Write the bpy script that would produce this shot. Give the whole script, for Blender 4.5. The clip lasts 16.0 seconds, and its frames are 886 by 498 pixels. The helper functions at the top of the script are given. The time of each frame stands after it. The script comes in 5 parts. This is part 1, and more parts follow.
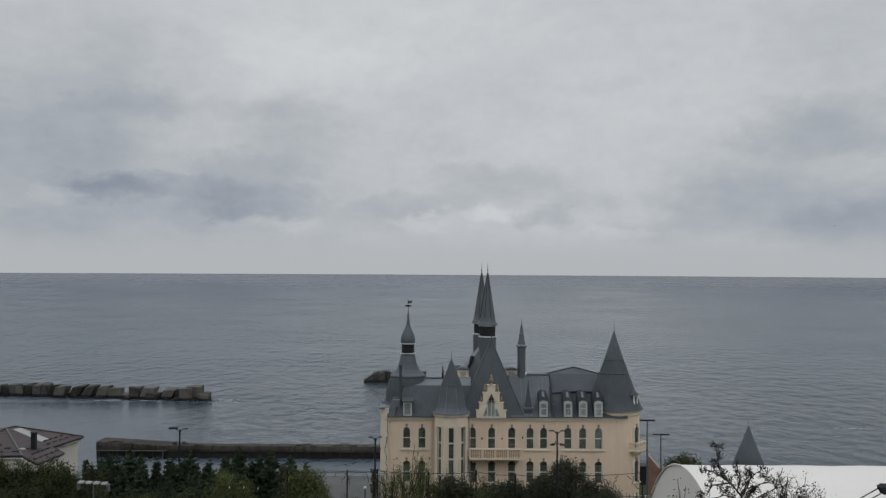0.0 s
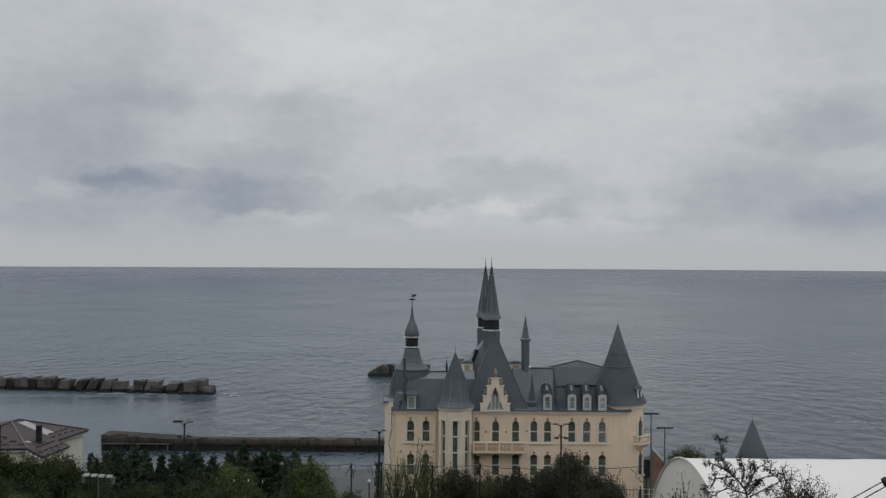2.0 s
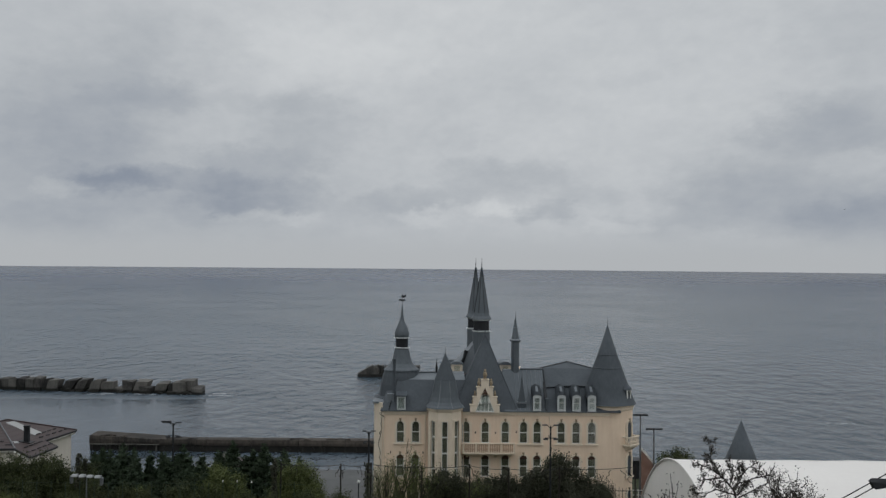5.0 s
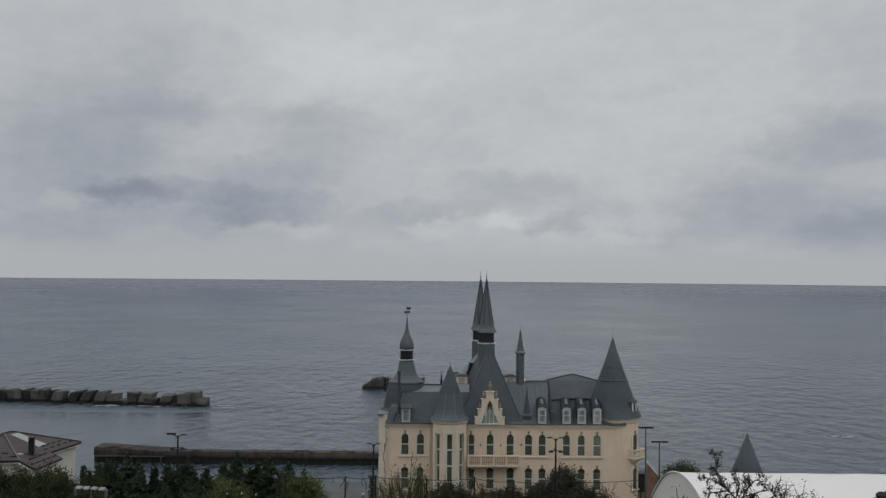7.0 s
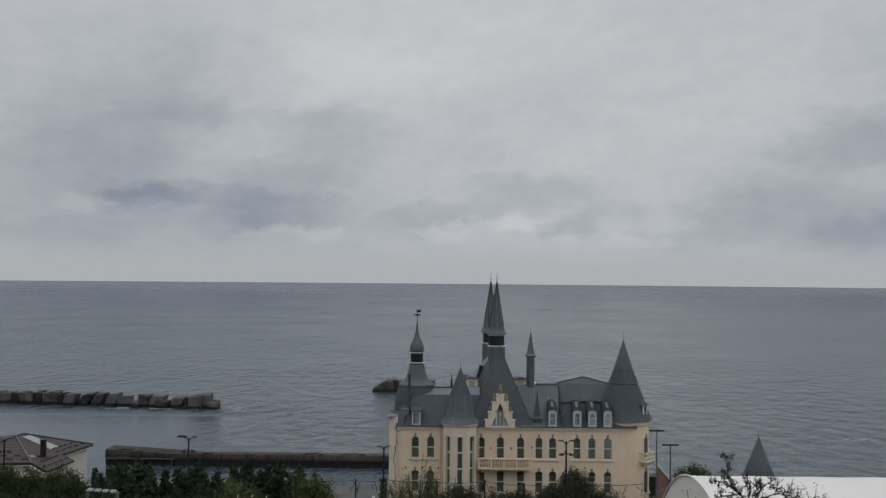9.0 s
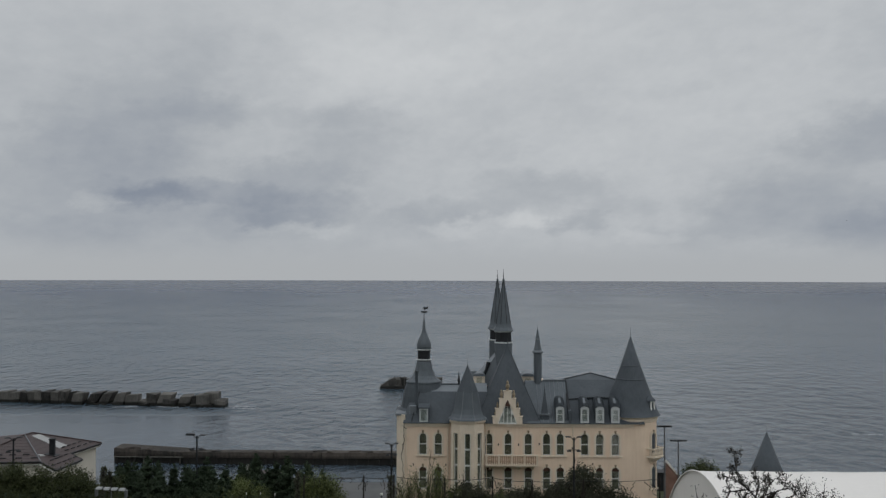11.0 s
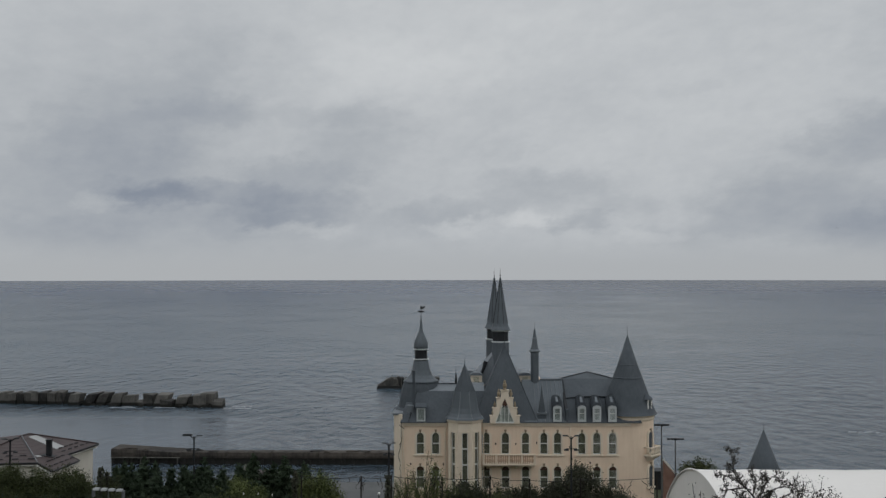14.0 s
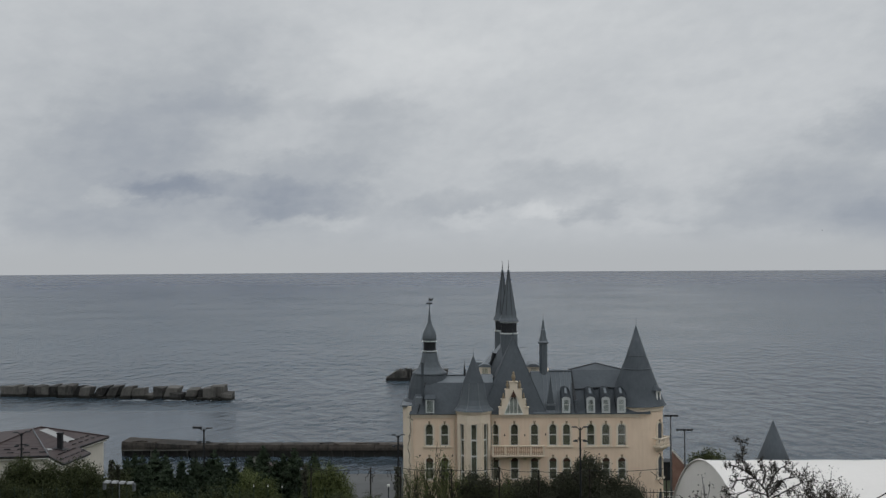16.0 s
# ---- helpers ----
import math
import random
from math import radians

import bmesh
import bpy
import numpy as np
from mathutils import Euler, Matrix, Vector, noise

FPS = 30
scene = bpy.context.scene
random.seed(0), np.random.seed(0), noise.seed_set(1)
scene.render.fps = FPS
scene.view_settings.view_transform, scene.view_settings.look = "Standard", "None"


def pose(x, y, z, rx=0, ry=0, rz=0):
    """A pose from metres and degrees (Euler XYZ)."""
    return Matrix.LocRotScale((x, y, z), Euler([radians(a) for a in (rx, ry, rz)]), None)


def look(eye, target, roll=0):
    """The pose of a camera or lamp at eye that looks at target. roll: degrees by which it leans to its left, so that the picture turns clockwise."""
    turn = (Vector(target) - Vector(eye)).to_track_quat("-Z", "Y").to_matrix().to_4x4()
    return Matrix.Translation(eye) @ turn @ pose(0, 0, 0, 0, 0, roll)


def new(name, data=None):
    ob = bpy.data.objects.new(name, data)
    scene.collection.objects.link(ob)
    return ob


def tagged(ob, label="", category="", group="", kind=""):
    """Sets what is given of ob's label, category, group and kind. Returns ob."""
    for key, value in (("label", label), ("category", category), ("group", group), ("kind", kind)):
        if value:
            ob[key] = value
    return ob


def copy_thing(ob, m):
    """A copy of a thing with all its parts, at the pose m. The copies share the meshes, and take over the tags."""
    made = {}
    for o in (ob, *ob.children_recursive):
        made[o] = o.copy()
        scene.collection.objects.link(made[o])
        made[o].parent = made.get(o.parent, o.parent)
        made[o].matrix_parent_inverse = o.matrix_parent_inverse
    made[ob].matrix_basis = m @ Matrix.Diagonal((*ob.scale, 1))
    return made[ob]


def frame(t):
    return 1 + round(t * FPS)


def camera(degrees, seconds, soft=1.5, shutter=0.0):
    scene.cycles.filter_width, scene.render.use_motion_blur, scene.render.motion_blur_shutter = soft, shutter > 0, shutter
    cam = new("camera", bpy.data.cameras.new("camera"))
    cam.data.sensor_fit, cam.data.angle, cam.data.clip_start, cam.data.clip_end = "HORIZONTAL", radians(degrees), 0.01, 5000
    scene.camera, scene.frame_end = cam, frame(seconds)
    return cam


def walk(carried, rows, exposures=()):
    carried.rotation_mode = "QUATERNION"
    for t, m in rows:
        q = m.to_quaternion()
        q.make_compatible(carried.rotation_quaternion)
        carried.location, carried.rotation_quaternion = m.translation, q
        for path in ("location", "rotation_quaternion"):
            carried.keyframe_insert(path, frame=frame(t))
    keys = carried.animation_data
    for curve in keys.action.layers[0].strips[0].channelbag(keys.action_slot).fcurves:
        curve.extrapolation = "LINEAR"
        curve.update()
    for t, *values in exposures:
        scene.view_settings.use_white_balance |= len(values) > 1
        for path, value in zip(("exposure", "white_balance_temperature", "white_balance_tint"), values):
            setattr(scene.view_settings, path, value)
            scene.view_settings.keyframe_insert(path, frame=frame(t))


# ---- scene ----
# One overlook above a sea-side castle: camera in the hand on a hillside, 30 m above the sea.
cam = camera(48.59, 16.0, soft=1.4)
EYE = Vector((0.0, 0.0, 30.0))
# seconds, heading to the right, tilt up, lean to the right (degrees)
TURNS = [
    (0, -0.000, 1.151, -0.328),
    (0.5, -0.039, 1.085, -0.302),
    (1, -0.096, 0.990, -0.292),
    (1.5, -0.167, 0.889, -0.293),
    (2, -0.227, 0.773, -0.316),
    (2.5, -0.230, 0.683, -0.251),
    (3, -0.194, 0.680, -0.284),
    (3.5, 0.020, 0.692, -0.392),
    (4, 0.312, 0.695, -0.459),
    (6.5, 0.293, 1.322, -0.565),
    (7, 0.049, 1.521, -0.542),
    (7.5, -0.160, 1.675, -0.559),
    (8, -0.325, 1.714, -0.566),
    (8.5, -0.493, 1.684, -0.551),
    (9, -0.544, 1.676, -0.512),
    (11.5, -0.993, 1.477, -0.073),
    (12, -0.992, 1.479, -0.006),
    (12.5, -0.949, 1.492, 0.014),
    (13, -0.820, 1.488, 0.083),
    (13.5, -0.721, 1.483, 0.076),
    (14, -0.722, 1.463, 0.042),
    (14.5, -0.743, 1.423, 0.083),
    (15, -0.805, 1.331, 0.130),
    (15.5, -0.962, 1.158, 0.268),
    (16, -1.191, 0.996, 0.347),
]


def aim(heading, tilt, lean):
    h, e = radians(heading), radians(tilt)
    way = Vector((math.sin(h) * math.cos(e), math.cos(h) * math.cos(e), math.sin(e)))
    return look(EYE, EYE + way, -lean)


walk(cam, [(t, aim(h, e, r)) for t, h, e, r in TURNS], exposures=[(0.0, 0.0), (4.0, 0.0), (6.5, -0.09), (9.0, -0.11), (13.5, -0.11), (14.1, -0.09), (14.6, 0.0), (16.0, 0.0)])

# ---- light: an even overcast sky; the cloud sheet itself gives the light ----
world = bpy.data.worlds.new("world")
scene.world = world
world.use_nodes = True
wn = world.node_tree
sky = wn.nodes.new("ShaderNodeTexSky")
sky.sky_type, sky.sun_disc, sky.sun_elevation, sky.sun_rotation = "NISHITA", False, radians(40), radians(160)
wn.links.new(sky.outputs[0], wn.nodes["Background"].inputs[0])
wn.nodes["Background"].inputs[1].default_value = 0.1


# ---- materials ----
class Nodes:
    """A small hand for writing node trees."""

    def __init__(self, name):
        self.mat = bpy.data.materials.new(name)
        self.mat.use_nodes = True
        self.tree = self.mat.node_tree
        self.bsdf = self.tree.nodes["Principled BSDF"]
        self.out = self.tree.nodes["Material Output"]

    def add(self, kind, operation="", blend_type="", interpolation_type=""):
        n = self.tree.nodes.new("ShaderNode" + kind)
        if operation:
            n.operation = operation
        if blend_type:
            n.blend_type = blend_type
        if interpolation_type:
            n.interpolation_type = interpolation_type
        return n

    def link(self, a, b):
        self.tree.links.new(a, b)

    def put(self, socket, value):
        if isinstance(value, (int, float, tuple)):
            socket.default_value = value
        else:
            self.link(value, socket)

    def math(self, op, a, b=0.0, c=0.0):
        n = self.add("Math", operation=op)
        for s, v in zip(n.inputs, (a, b, c)):
            self.put(s, v)
        return n.outputs[0]

    def noise(self, vec, scale, detail=4.0, rough=0.55):
        n = self.add("TexNoise")
        if vec is not None:
            self.link(vec, n.inputs["Vector"])
        n.inputs["Scale"].default_value, n.inputs["Detail"].default_value, n.inputs["Roughness"].default_value = scale, detail, rough
        return n.outputs["Fac"]

    def ramp(self, fac, *stops):
        n = self.add("ValToRGB")
        while len(n.color_ramp.elements) < len(stops):
            n.color_ramp.elements.new(0.5)
        for e, (p, c) in zip(n.color_ramp.elements, stops):
            e.position, e.color = p, (*c, 1) if len(c) == 3 else c
        self.link(fac, n.inputs[0])
        return n.outputs[0]

    def mix(self, fac, a, b, blend="MIX"):
        n = self.add("MixRGB", blend_type=blend)
        self.put(n.inputs[0], fac), self.put(n.inputs[1], a), self.put(n.inputs[2], b)
        return n.outputs[0]

    def scaled(self, vec, x, y, z):
        n = self.add("Mapping")
        n.inputs["Scale"].default_value = (x, y, z)
        self.link(vec, n.inputs["Vector"])
        return n.outputs[0]

    def bump(self, height, strength, distance):
        n = self.add("Bump")
        n.inputs["Strength"].default_value, n.inputs["Distance"].default_value = strength, distance
        self.link(height, n.inputs["Height"])
        self.link(n.outputs[0], self.bsdf.inputs["Normal"])


def surface(name, dark, light, rough=0.8, metal=0.0, grain=30.0, patch=1.2, relief=0.01, streak=0.0, each=0.0, spec=0.3, tide=0.0):
    """A surface whose colour wanders between two tones at two scales, with fine relief."""
    m = Nodes(name)
    at = m.add("TexCoord").outputs["Object"]
    big, fine = m.noise(at, patch, 5), m.noise(at, grain, 3)
    f = m.math("ADD", m.math("MULTIPLY", big, 0.7), m.math("MULTIPLY", fine, 0.3))
    if streak:
        down = m.noise(m.scaled(at, 3.0, 3.0, 0.22), 1.6, 4)
        f = m.math("ADD", m.math("MULTIPLY", f, 1 - streak), m.math("MULTIPLY", down, streak))
    if each:
        rnd = m.add("ObjectInfo").outputs["Random"]
        f = m.math("ADD", f, m.math("MULTIPLY_ADD", rnd, each, -each / 2))
    colour = m.ramp(f, (0.3, dark), (0.7, light))
    if tide:  # a weedy band up to the high-water mark
        z = m.add("SeparateXYZ")
        m.link(at, z.inputs[0])
        wet = m.add("MapRange", interpolation_type="SMOOTHSTEP")
        m.link(m.math("ADD", z.outputs[2], m.math("MULTIPLY_ADD", big, 0.8, -0.4)), wet.inputs[0])
        wet.inputs[1].default_value, wet.inputs[2].default_value, wet.inputs[3].default_value, wet.inputs[4].default_value = tide * 0.5, tide, 1.0, 0.0
        colour = m.mix(wet.outputs[0], colour, (0.014, 0.014, 0.011, 1))
    m.link(colour, m.bsdf.inputs["Base Color"])
    m.bsdf.inputs["Roughness"].default_value, m.bsdf.inputs["Metallic"].default_value = rough, metal
    m.bsdf.inputs["Specular IOR Level"].default_value = spec
    if relief:
        m.bump(m.math("ADD", big, fine), 0.6, relief)
    return m.mat


CREAM = surface("cream_plaster", (0.66, 0.508, 0.372), (0.82, 0.66, 0.508), 0.9, grain=14, patch=0.5, relief=0.004, streak=0.35)
TRIM = surface("pale_stone_trim", (0.62, 0.52, 0.40), (0.77, 0.67, 0.54), 0.85, grain=20, relief=0.004, streak=0.3)
SLATE = surface("grey_slate_roof", (0.056, 0.065, 0.0735), (0.094, 0.106, 0.117), 0.6, grain=9, patch=0.6, relief=0.012, streak=0.35, spec=0.12)
SLATE_PALE = surface("weathered_zinc", (0.12, 0.135, 0.15), (0.19, 0.21, 0.225), 0.5, 0.2, grain=12, patch=0.7, relief=0.004, streak=0.4)
DARKMETAL = surface("dark_metal", (0.012, 0.013, 0.015), (0.03, 0.032, 0.035), 0.55, 0.3, relief=0)
GREYMETAL = surface("galvanised_steel", (0.10, 0.11, 0.12), (0.2, 0.21, 0.22), 0.5, 0.5, relief=0)
PALEMETAL = surface("pale_lamp_housing", (0.20, 0.205, 0.205), (0.30, 0.305, 0.305), 0.6, 0.1, relief=0)
PALEGLASS = surface("pale_polycarbonate", (0.27, 0.27, 0.265), (0.34, 0.34, 0.33), 0.4, relief=0)
TYMPANUM = surface("red_brown_panel", (0.055, 0.030, 0.022), (0.095, 0.052, 0.038), 0.8, relief=0.003)
HOUSEWALL = surface("off_white_render", (0.50, 0.47, 0.41), (0.64, 0.60, 0.53), 0.9, grain=12, patch=0.4, relief=0.004, streak=0.3)
DORMERPAINT = surface("grey_white_paint", (0.38, 0.40, 0.40), (0.52, 0.54, 0.53), 0.7, relief=0.002)
ZINC = surface("dull_zinc_sheet", (0.074, 0.087, 0.098), (0.118, 0.134, 0.146), 0.5, 0.1, grain=10, patch=0.6, relief=0.004, streak=0.4)
# pale baluster stone browned to carry the shade of the gaps between
BALUSTER = surface("gap_shaded_stone", (0.33, 0.23, 0.16), (0.48, 0.36, 0.27), 0.9, relief=0.003)
WHITEPAINT = surface("white_paint", (0.62, 0.61, 0.57), (0.78, 0.77, 0.73), 0.6, relief=0.002)
CURTAIN = surface("grey_curtain", (0.155, 0.148, 0.112), (0.27, 0.258, 0.20), 0.95, grain=8, relief=0)
PALECURTAIN = surface("pale_grey_curtain", (0.50, 0.51, 0.48), (0.64, 0.65, 0.61), 0.95, grain=8, relief=0)
GILT = surface("gilded_stone", (0.20, 0.155, 0.10), (0.34, 0.275, 0.19), 0.8, grain=12, relief=0.01)
CONCRETE = surface("wet_weathered_concrete", (0.022, 0.021, 0.020), (0.155, 0.147, 0.132), 0.85, grain=3, patch=0.45, relief=0.08, streak=0.3, each=0.36, tide=0.9)
PIERSTONE = surface("pier_concrete", (0.009, 0.009, 0.008), (0.088, 0.074, 0.062), 0.85, grain=2.2, patch=0.55, relief=0.1, streak=0.3, each=0.28, tide=0.8)
LEDGE = surface("salt_bleached_concrete", (0.035, 0.035, 0.031), (0.15, 0.142, 0.125), 0.9, grain=4, patch=0.6, relief=0.03)
WEED = surface("dark_tide_weed", (0.010, 0.010, 0.009), (0.028, 0.026, 0.022), 0.6, grain=5, relief=0.03)
RUST = surface("maroon_roof_sheet", (0.040, 0.027, 0.027), (0.064, 0.044, 0.042), 0.6, grain=10, patch=0.8, relief=0.006)
TERRA = surface("terracotta_wall", (0.22, 0.13, 0.10), (0.32, 0.20, 0.16), 0.9, grain=10)
MEMBRANE = surface("white_membrane", (0.70, 0.668, 0.632), (0.765, 0.733, 0.695), 0.55, grain=3, patch=0.15, relief=0.01)
MEMBRANE_END = surface("grey_white_membrane", (0.72, 0.69, 0.645), (0.82, 0.79, 0.745), 0.6, grain=3, patch=0.2, relief=0.01, streak=0.3)
BARK = surface("dark_bark", (0.012, 0.010, 0.008), (0.036, 0.030, 0.025), 0.95, grain=12, relief=0.01)
GROUND = surface("grassy_hillside", (0.020, 0.026, 0.012), (0.055, 0.062, 0.030), 0.95, grain=1.5, patch=0.12, relief=0.08)
PAVE = surface("grey_paving", (0.07, 0.072, 0.072), (0.125, 0.127, 0.125), 0.8, grain=2, patch=0.2, relief=0.01)
CABLE = surface("black_cable", (0.01, 0.01, 0.01), (0.02, 0.02, 0.02), 0.6, relief=0)


def leaf_material(name, dark, light):
    m = Nodes(name)
    rnd = m.add("NewGeometry").outputs["Random Per Island"]
    at = m.add("TexCoord").outputs["Object"]
    f = m.math("ADD", m.math("MULTIPLY", rnd, 0.6), m.math("MULTIPLY", m.noise(at, 0.8, 2), 0.4))
    m.link(m.ramp(f, (0.15, dark), (0.85, light)), m.bsdf.inputs["Base Color"])
    m.bsdf.inputs["Roughness"].default_value = 0.7
    m.bsdf.inputs["Specular IOR Level"].default_value = 0.2
    return m.mat


LEAF_CONIFER = leaf_material("dark_conifer_needles", (0.018, 0.030, 0.018), (0.056, 0.080, 0.043))
LEAF_FRESH = leaf_material("fresh_spring_leaves", (0.052, 0.066, 0.020), (0.130, 0.150, 0.052))
LEAF_OLIVE = leaf_material("olive_shrub_leaves", (0.019, 0.025, 0.009), (0.064, 0.075, 0.028))
LEAF_DARK = leaf_material("dark_evergreen_leaves", (0.022, 0.025, 0.016), (0.072, 0.074, 0.046))
LEAF_BUD = leaf_material("dark_buds", (0.016, 0.014, 0.011), (0.045, 0.040, 0.026))


def glass_material():
    m = Nodes("window_glass")
    clear, gloss, both = m.add("BsdfTransparent"), m.add("BsdfGlossy"), m.add("MixShader")
    clear.inputs[0].default_value = (0.88, 0.90, 0.89, 1)
    gloss.inputs["Roughness"].default_value = 0.04
    both.inputs[0].default_value = 0.06
    m.link(clear.outputs[0], both.inputs[1])
    m.link(gloss.outputs[0], both.inputs[2])
    m.link(both.outputs[0], m.out.inputs[0])
    return m.mat


GLASS = glass_material()

# soft banks of cloud: bearing, rise above the horizon, half width, half height, lighter or darker
WEST_BANKS = [
    (-0.273, 0.082, 0.086, 0.01, -0.5), (-0.325, 0.075, 0.04, 0.01, -0.3), (-0.196, 0.098, 0.055, 0.014, -0.4), (-0.188, 0.065, 0.055, 0.014, -0.45),
    (-0.256, 0.055, 0.069, 0.014, -0.3), (-0.362, 0.139, 0.069, 0.037, -0.28), (-0.396, 0.091, 0.075, 0.046, -0.28), (-0.3, 0.159, 0.052, 0.013, -0.25),
    (-0.295, 0.206, 0.063, 0.026, -0.15), (-0.385, 0.033, 0.058, 0.016, -0.28), (-0.152, 0.142, 0.049, 0.026, -0.22), (-0.166, 0.159, 0.052, 0.008, -0.14),
    (-0.218, 0.025, 0.144, 0.015, -0.16), (-0.388, 0.21, 0.081, 0.04, -0.1),
]
EAST_BANKS = [
    (0.055, 0.09, 0.055, 0.014, -0.32), (0.101, 0.053, 0.024, 0.009, -0.35), (-0.023, 0.067, 0.052, 0.012, -0.28), (0.135, 0.07, 0.029, 0.012, -0.22),
    (-0.072, 0.052, 0.035, 0.014, -0.2), (0.361, 0.127, 0.063, 0.018, -0.42), (0.396, 0.155, 0.055, 0.013, -0.25), (0.413, 0.042, 0.066, 0.022, -0.42),
    (0.341, 0.065, 0.092, 0.029, -0.26), (0.219, 0.038, 0.046, 0.012, -0.2), (0.278, 0.082, 0.052, 0.023, -0.16), (0.157, 0.182, 0.029, 0.008, -0.12),
    (-0.003, 0.127, 0.023, 0.012, -0.12), (0.392, 0.225, 0.075, 0.035, -0.16),
]
WIDE_BANKS = [
    (-0.336, 0.099, 0.196, 0.075, -0.24), (0.391, 0.085, 0.15, 0.075, -0.17), (-0.352, 0.207, 0.173, 0.069, -0.05), (-0.207, 0.042, 0.242, 0.035, -0.12), (0.381, 0.037, 0.173, 0.035, -0.14),
]
GAPS = [
    (-0.378, 0.068, 0.016, 0.008, 0.42), (-0.257, 0.139, 0.075, 0.016, 0.22), (0.044, 0.058, 0.033, 0.007, 0.5), (-0.025, 0.044, 0.026, 0.007, 0.35),
    (-0.179, 0.046, 0.04, 0.005, 0.35), (0.174, 0.037, 0.026, 0.006, 0.38), (0.262, 0.033, 0.029, 0.006, 0.25), (-0.073, 0.251, 0.161, 0.046, 0.36),
    (0.219, 0.185, 0.086, 0.04, 0.22), (-0.164, 0.196, 0.098, 0.035, 0.34), (0.083, 0.13, 0.052, 0.018, 0.16), (0.325, 0.026, 0.035, 0.006, 0.18),
    (0.235, 0.128, 0.075, 0.029, 0.12), (0.411, 0.095, 0.035, 0.01, 0.12),
]


def cloud_material():
    m = Nodes("overcast_cloud")
    sep = m.add("SeparateXYZ")
    m.link(m.add("TexCoord").outputs["Object"], sep.inputs[0])
    x, y = sep.outputs[0], sep.outputs[1]
    r = m.math("SQRT", m.math("ADD", m.math("MULTIPLY", x, x), m.math("MULTIPLY_ADD", y, y, 100.0)))
    u, v = m.math("ARCTAN2", x, y), m.math("LOGARITHM", r, math.e)
    # how high above the horizon this part of the sheet stands, as seen from the shore
    rise = m.math("DIVIDE", m.math("MULTIPLY_ADD", m.math("MULTIPLY", r, r), -180.0 / 4900.0 ** 2, 150.0), r)
    rise = m.math("MINIMUM", rise, 1.2)
    w = m.add("CombineXYZ")
    m.link(m.math("MULTIPLY", u, 4.6), w.inputs[0])
    m.link(m.math("MULTIPLY", rise, 7.5), w.inputs[1])
    coarse, fine, billow = m.noise(w.outputs[0], 2.4, 6, 0.55), m.noise(w.outputs[0], 7.0, 6, 0.55), m.noise(w.outputs[0], 19.0, 5, 0.55)
    wob = m.add("TexNoise")
    m.link(w.outputs[0], wob.inputs["Vector"])
    wob.inputs["Scale"].default_value, wob.inputs["Detail"].default_value, wob.inputs["Roughness"].default_value = 5.0, 6.0, 0.6
    ws = m.add("SeparateXYZ")
    m.link(wob.outputs["Color"], ws.inputs[0])
    uu = m.math("ADD", u, m.math("MULTIPLY_ADD", ws.outputs[0], 0.11, -0.055))
    vv = m.math("ADD", rise, m.math("MULTIPLY_ADD", ws.outputs[1], 0.045, -0.0225))
    tone = m.math("ADD", m.math("MULTIPLY_ADD", coarse, 0.22, -0.11), m.math("ADD", m.math("MULTIPLY_ADD", fine, 0.20, -0.10), m.math("MULTIPLY_ADD", billow, 0.07, -0.035)))
    for bu, bv, du, dv, amount in WIDE_BANKS + WEST_BANKS + EAST_BANKS + [(*g[:4], g[4] * 0.6) for g in GAPS]:
        a = m.math("MULTIPLY", m.math("SUBTRACT", uu, bu), 1 / du)
        b = m.math("MULTIPLY", m.math("SUBTRACT", vv, bv), 1 / dv)
        d = m.math("ADD", m.math("MULTIPLY", a, a), m.math("MULTIPLY", b, b))
        edge = m.add("MapRange", interpolation_type="SMOOTHSTEP")
        m.link(d, edge.inputs[0])
        edge.inputs[1].default_value, edge.inputs[2].default_value, edge.inputs[3].default_value, edge.inputs[4].default_value = -0.6, 2.9, 1.0, 0.0
        tone = m.math("ADD", tone, m.math("MULTIPLY", edge.outputs[0], amount * 0.66))
    haze = m.add("MapRange", interpolation_type="SMOOTHSTEP")
    m.link(r, haze.inputs[0])
    haze.inputs[1].default_value, haze.inputs[2].default_value = 2200.0, 4300.0
    tone = m.math("MULTIPLY", tone, m.math("SUBTRACT", 1.0, m.math("MULTIPLY", haze.outputs[0], 0.9)))
    tone = m.math("SUBTRACT", tone, m.math("MULTIPLY", haze.outputs[0], 0.16))
    colour = m.ramp(m.math("ADD", tone, 0.72), (0.0, (0.255, 0.29, 0.35)), (0.5, (0.422, 0.45, 0.482)), (1.0, (0.625, 0.646, 0.662)))
    colour = m.mix(m.math("MULTIPLY", haze.outputs[0], 0.8), colour, (0.440, 0.458, 0.474, 1))  # pale murk low over the sea
    lift = m.add("MapRange", interpolation_type="SMOOTHSTEP")
    m.link(r, lift.inputs[0])
    lift.inputs[1].default_value, lift.inputs[2].default_value, lift.inputs[3].default_value, lift.inputs[4].default_value = 30.0, 520.0, 2.0, 1.0
    glow = m.add("Emission")
    m.link(colour, glow.inputs[0])
    m.link(lift.outputs[0], glow.inputs[1])
    m.link(glow.outputs[0], m.out.inputs[0])
    return m.mat


CLOUD = cloud_material()


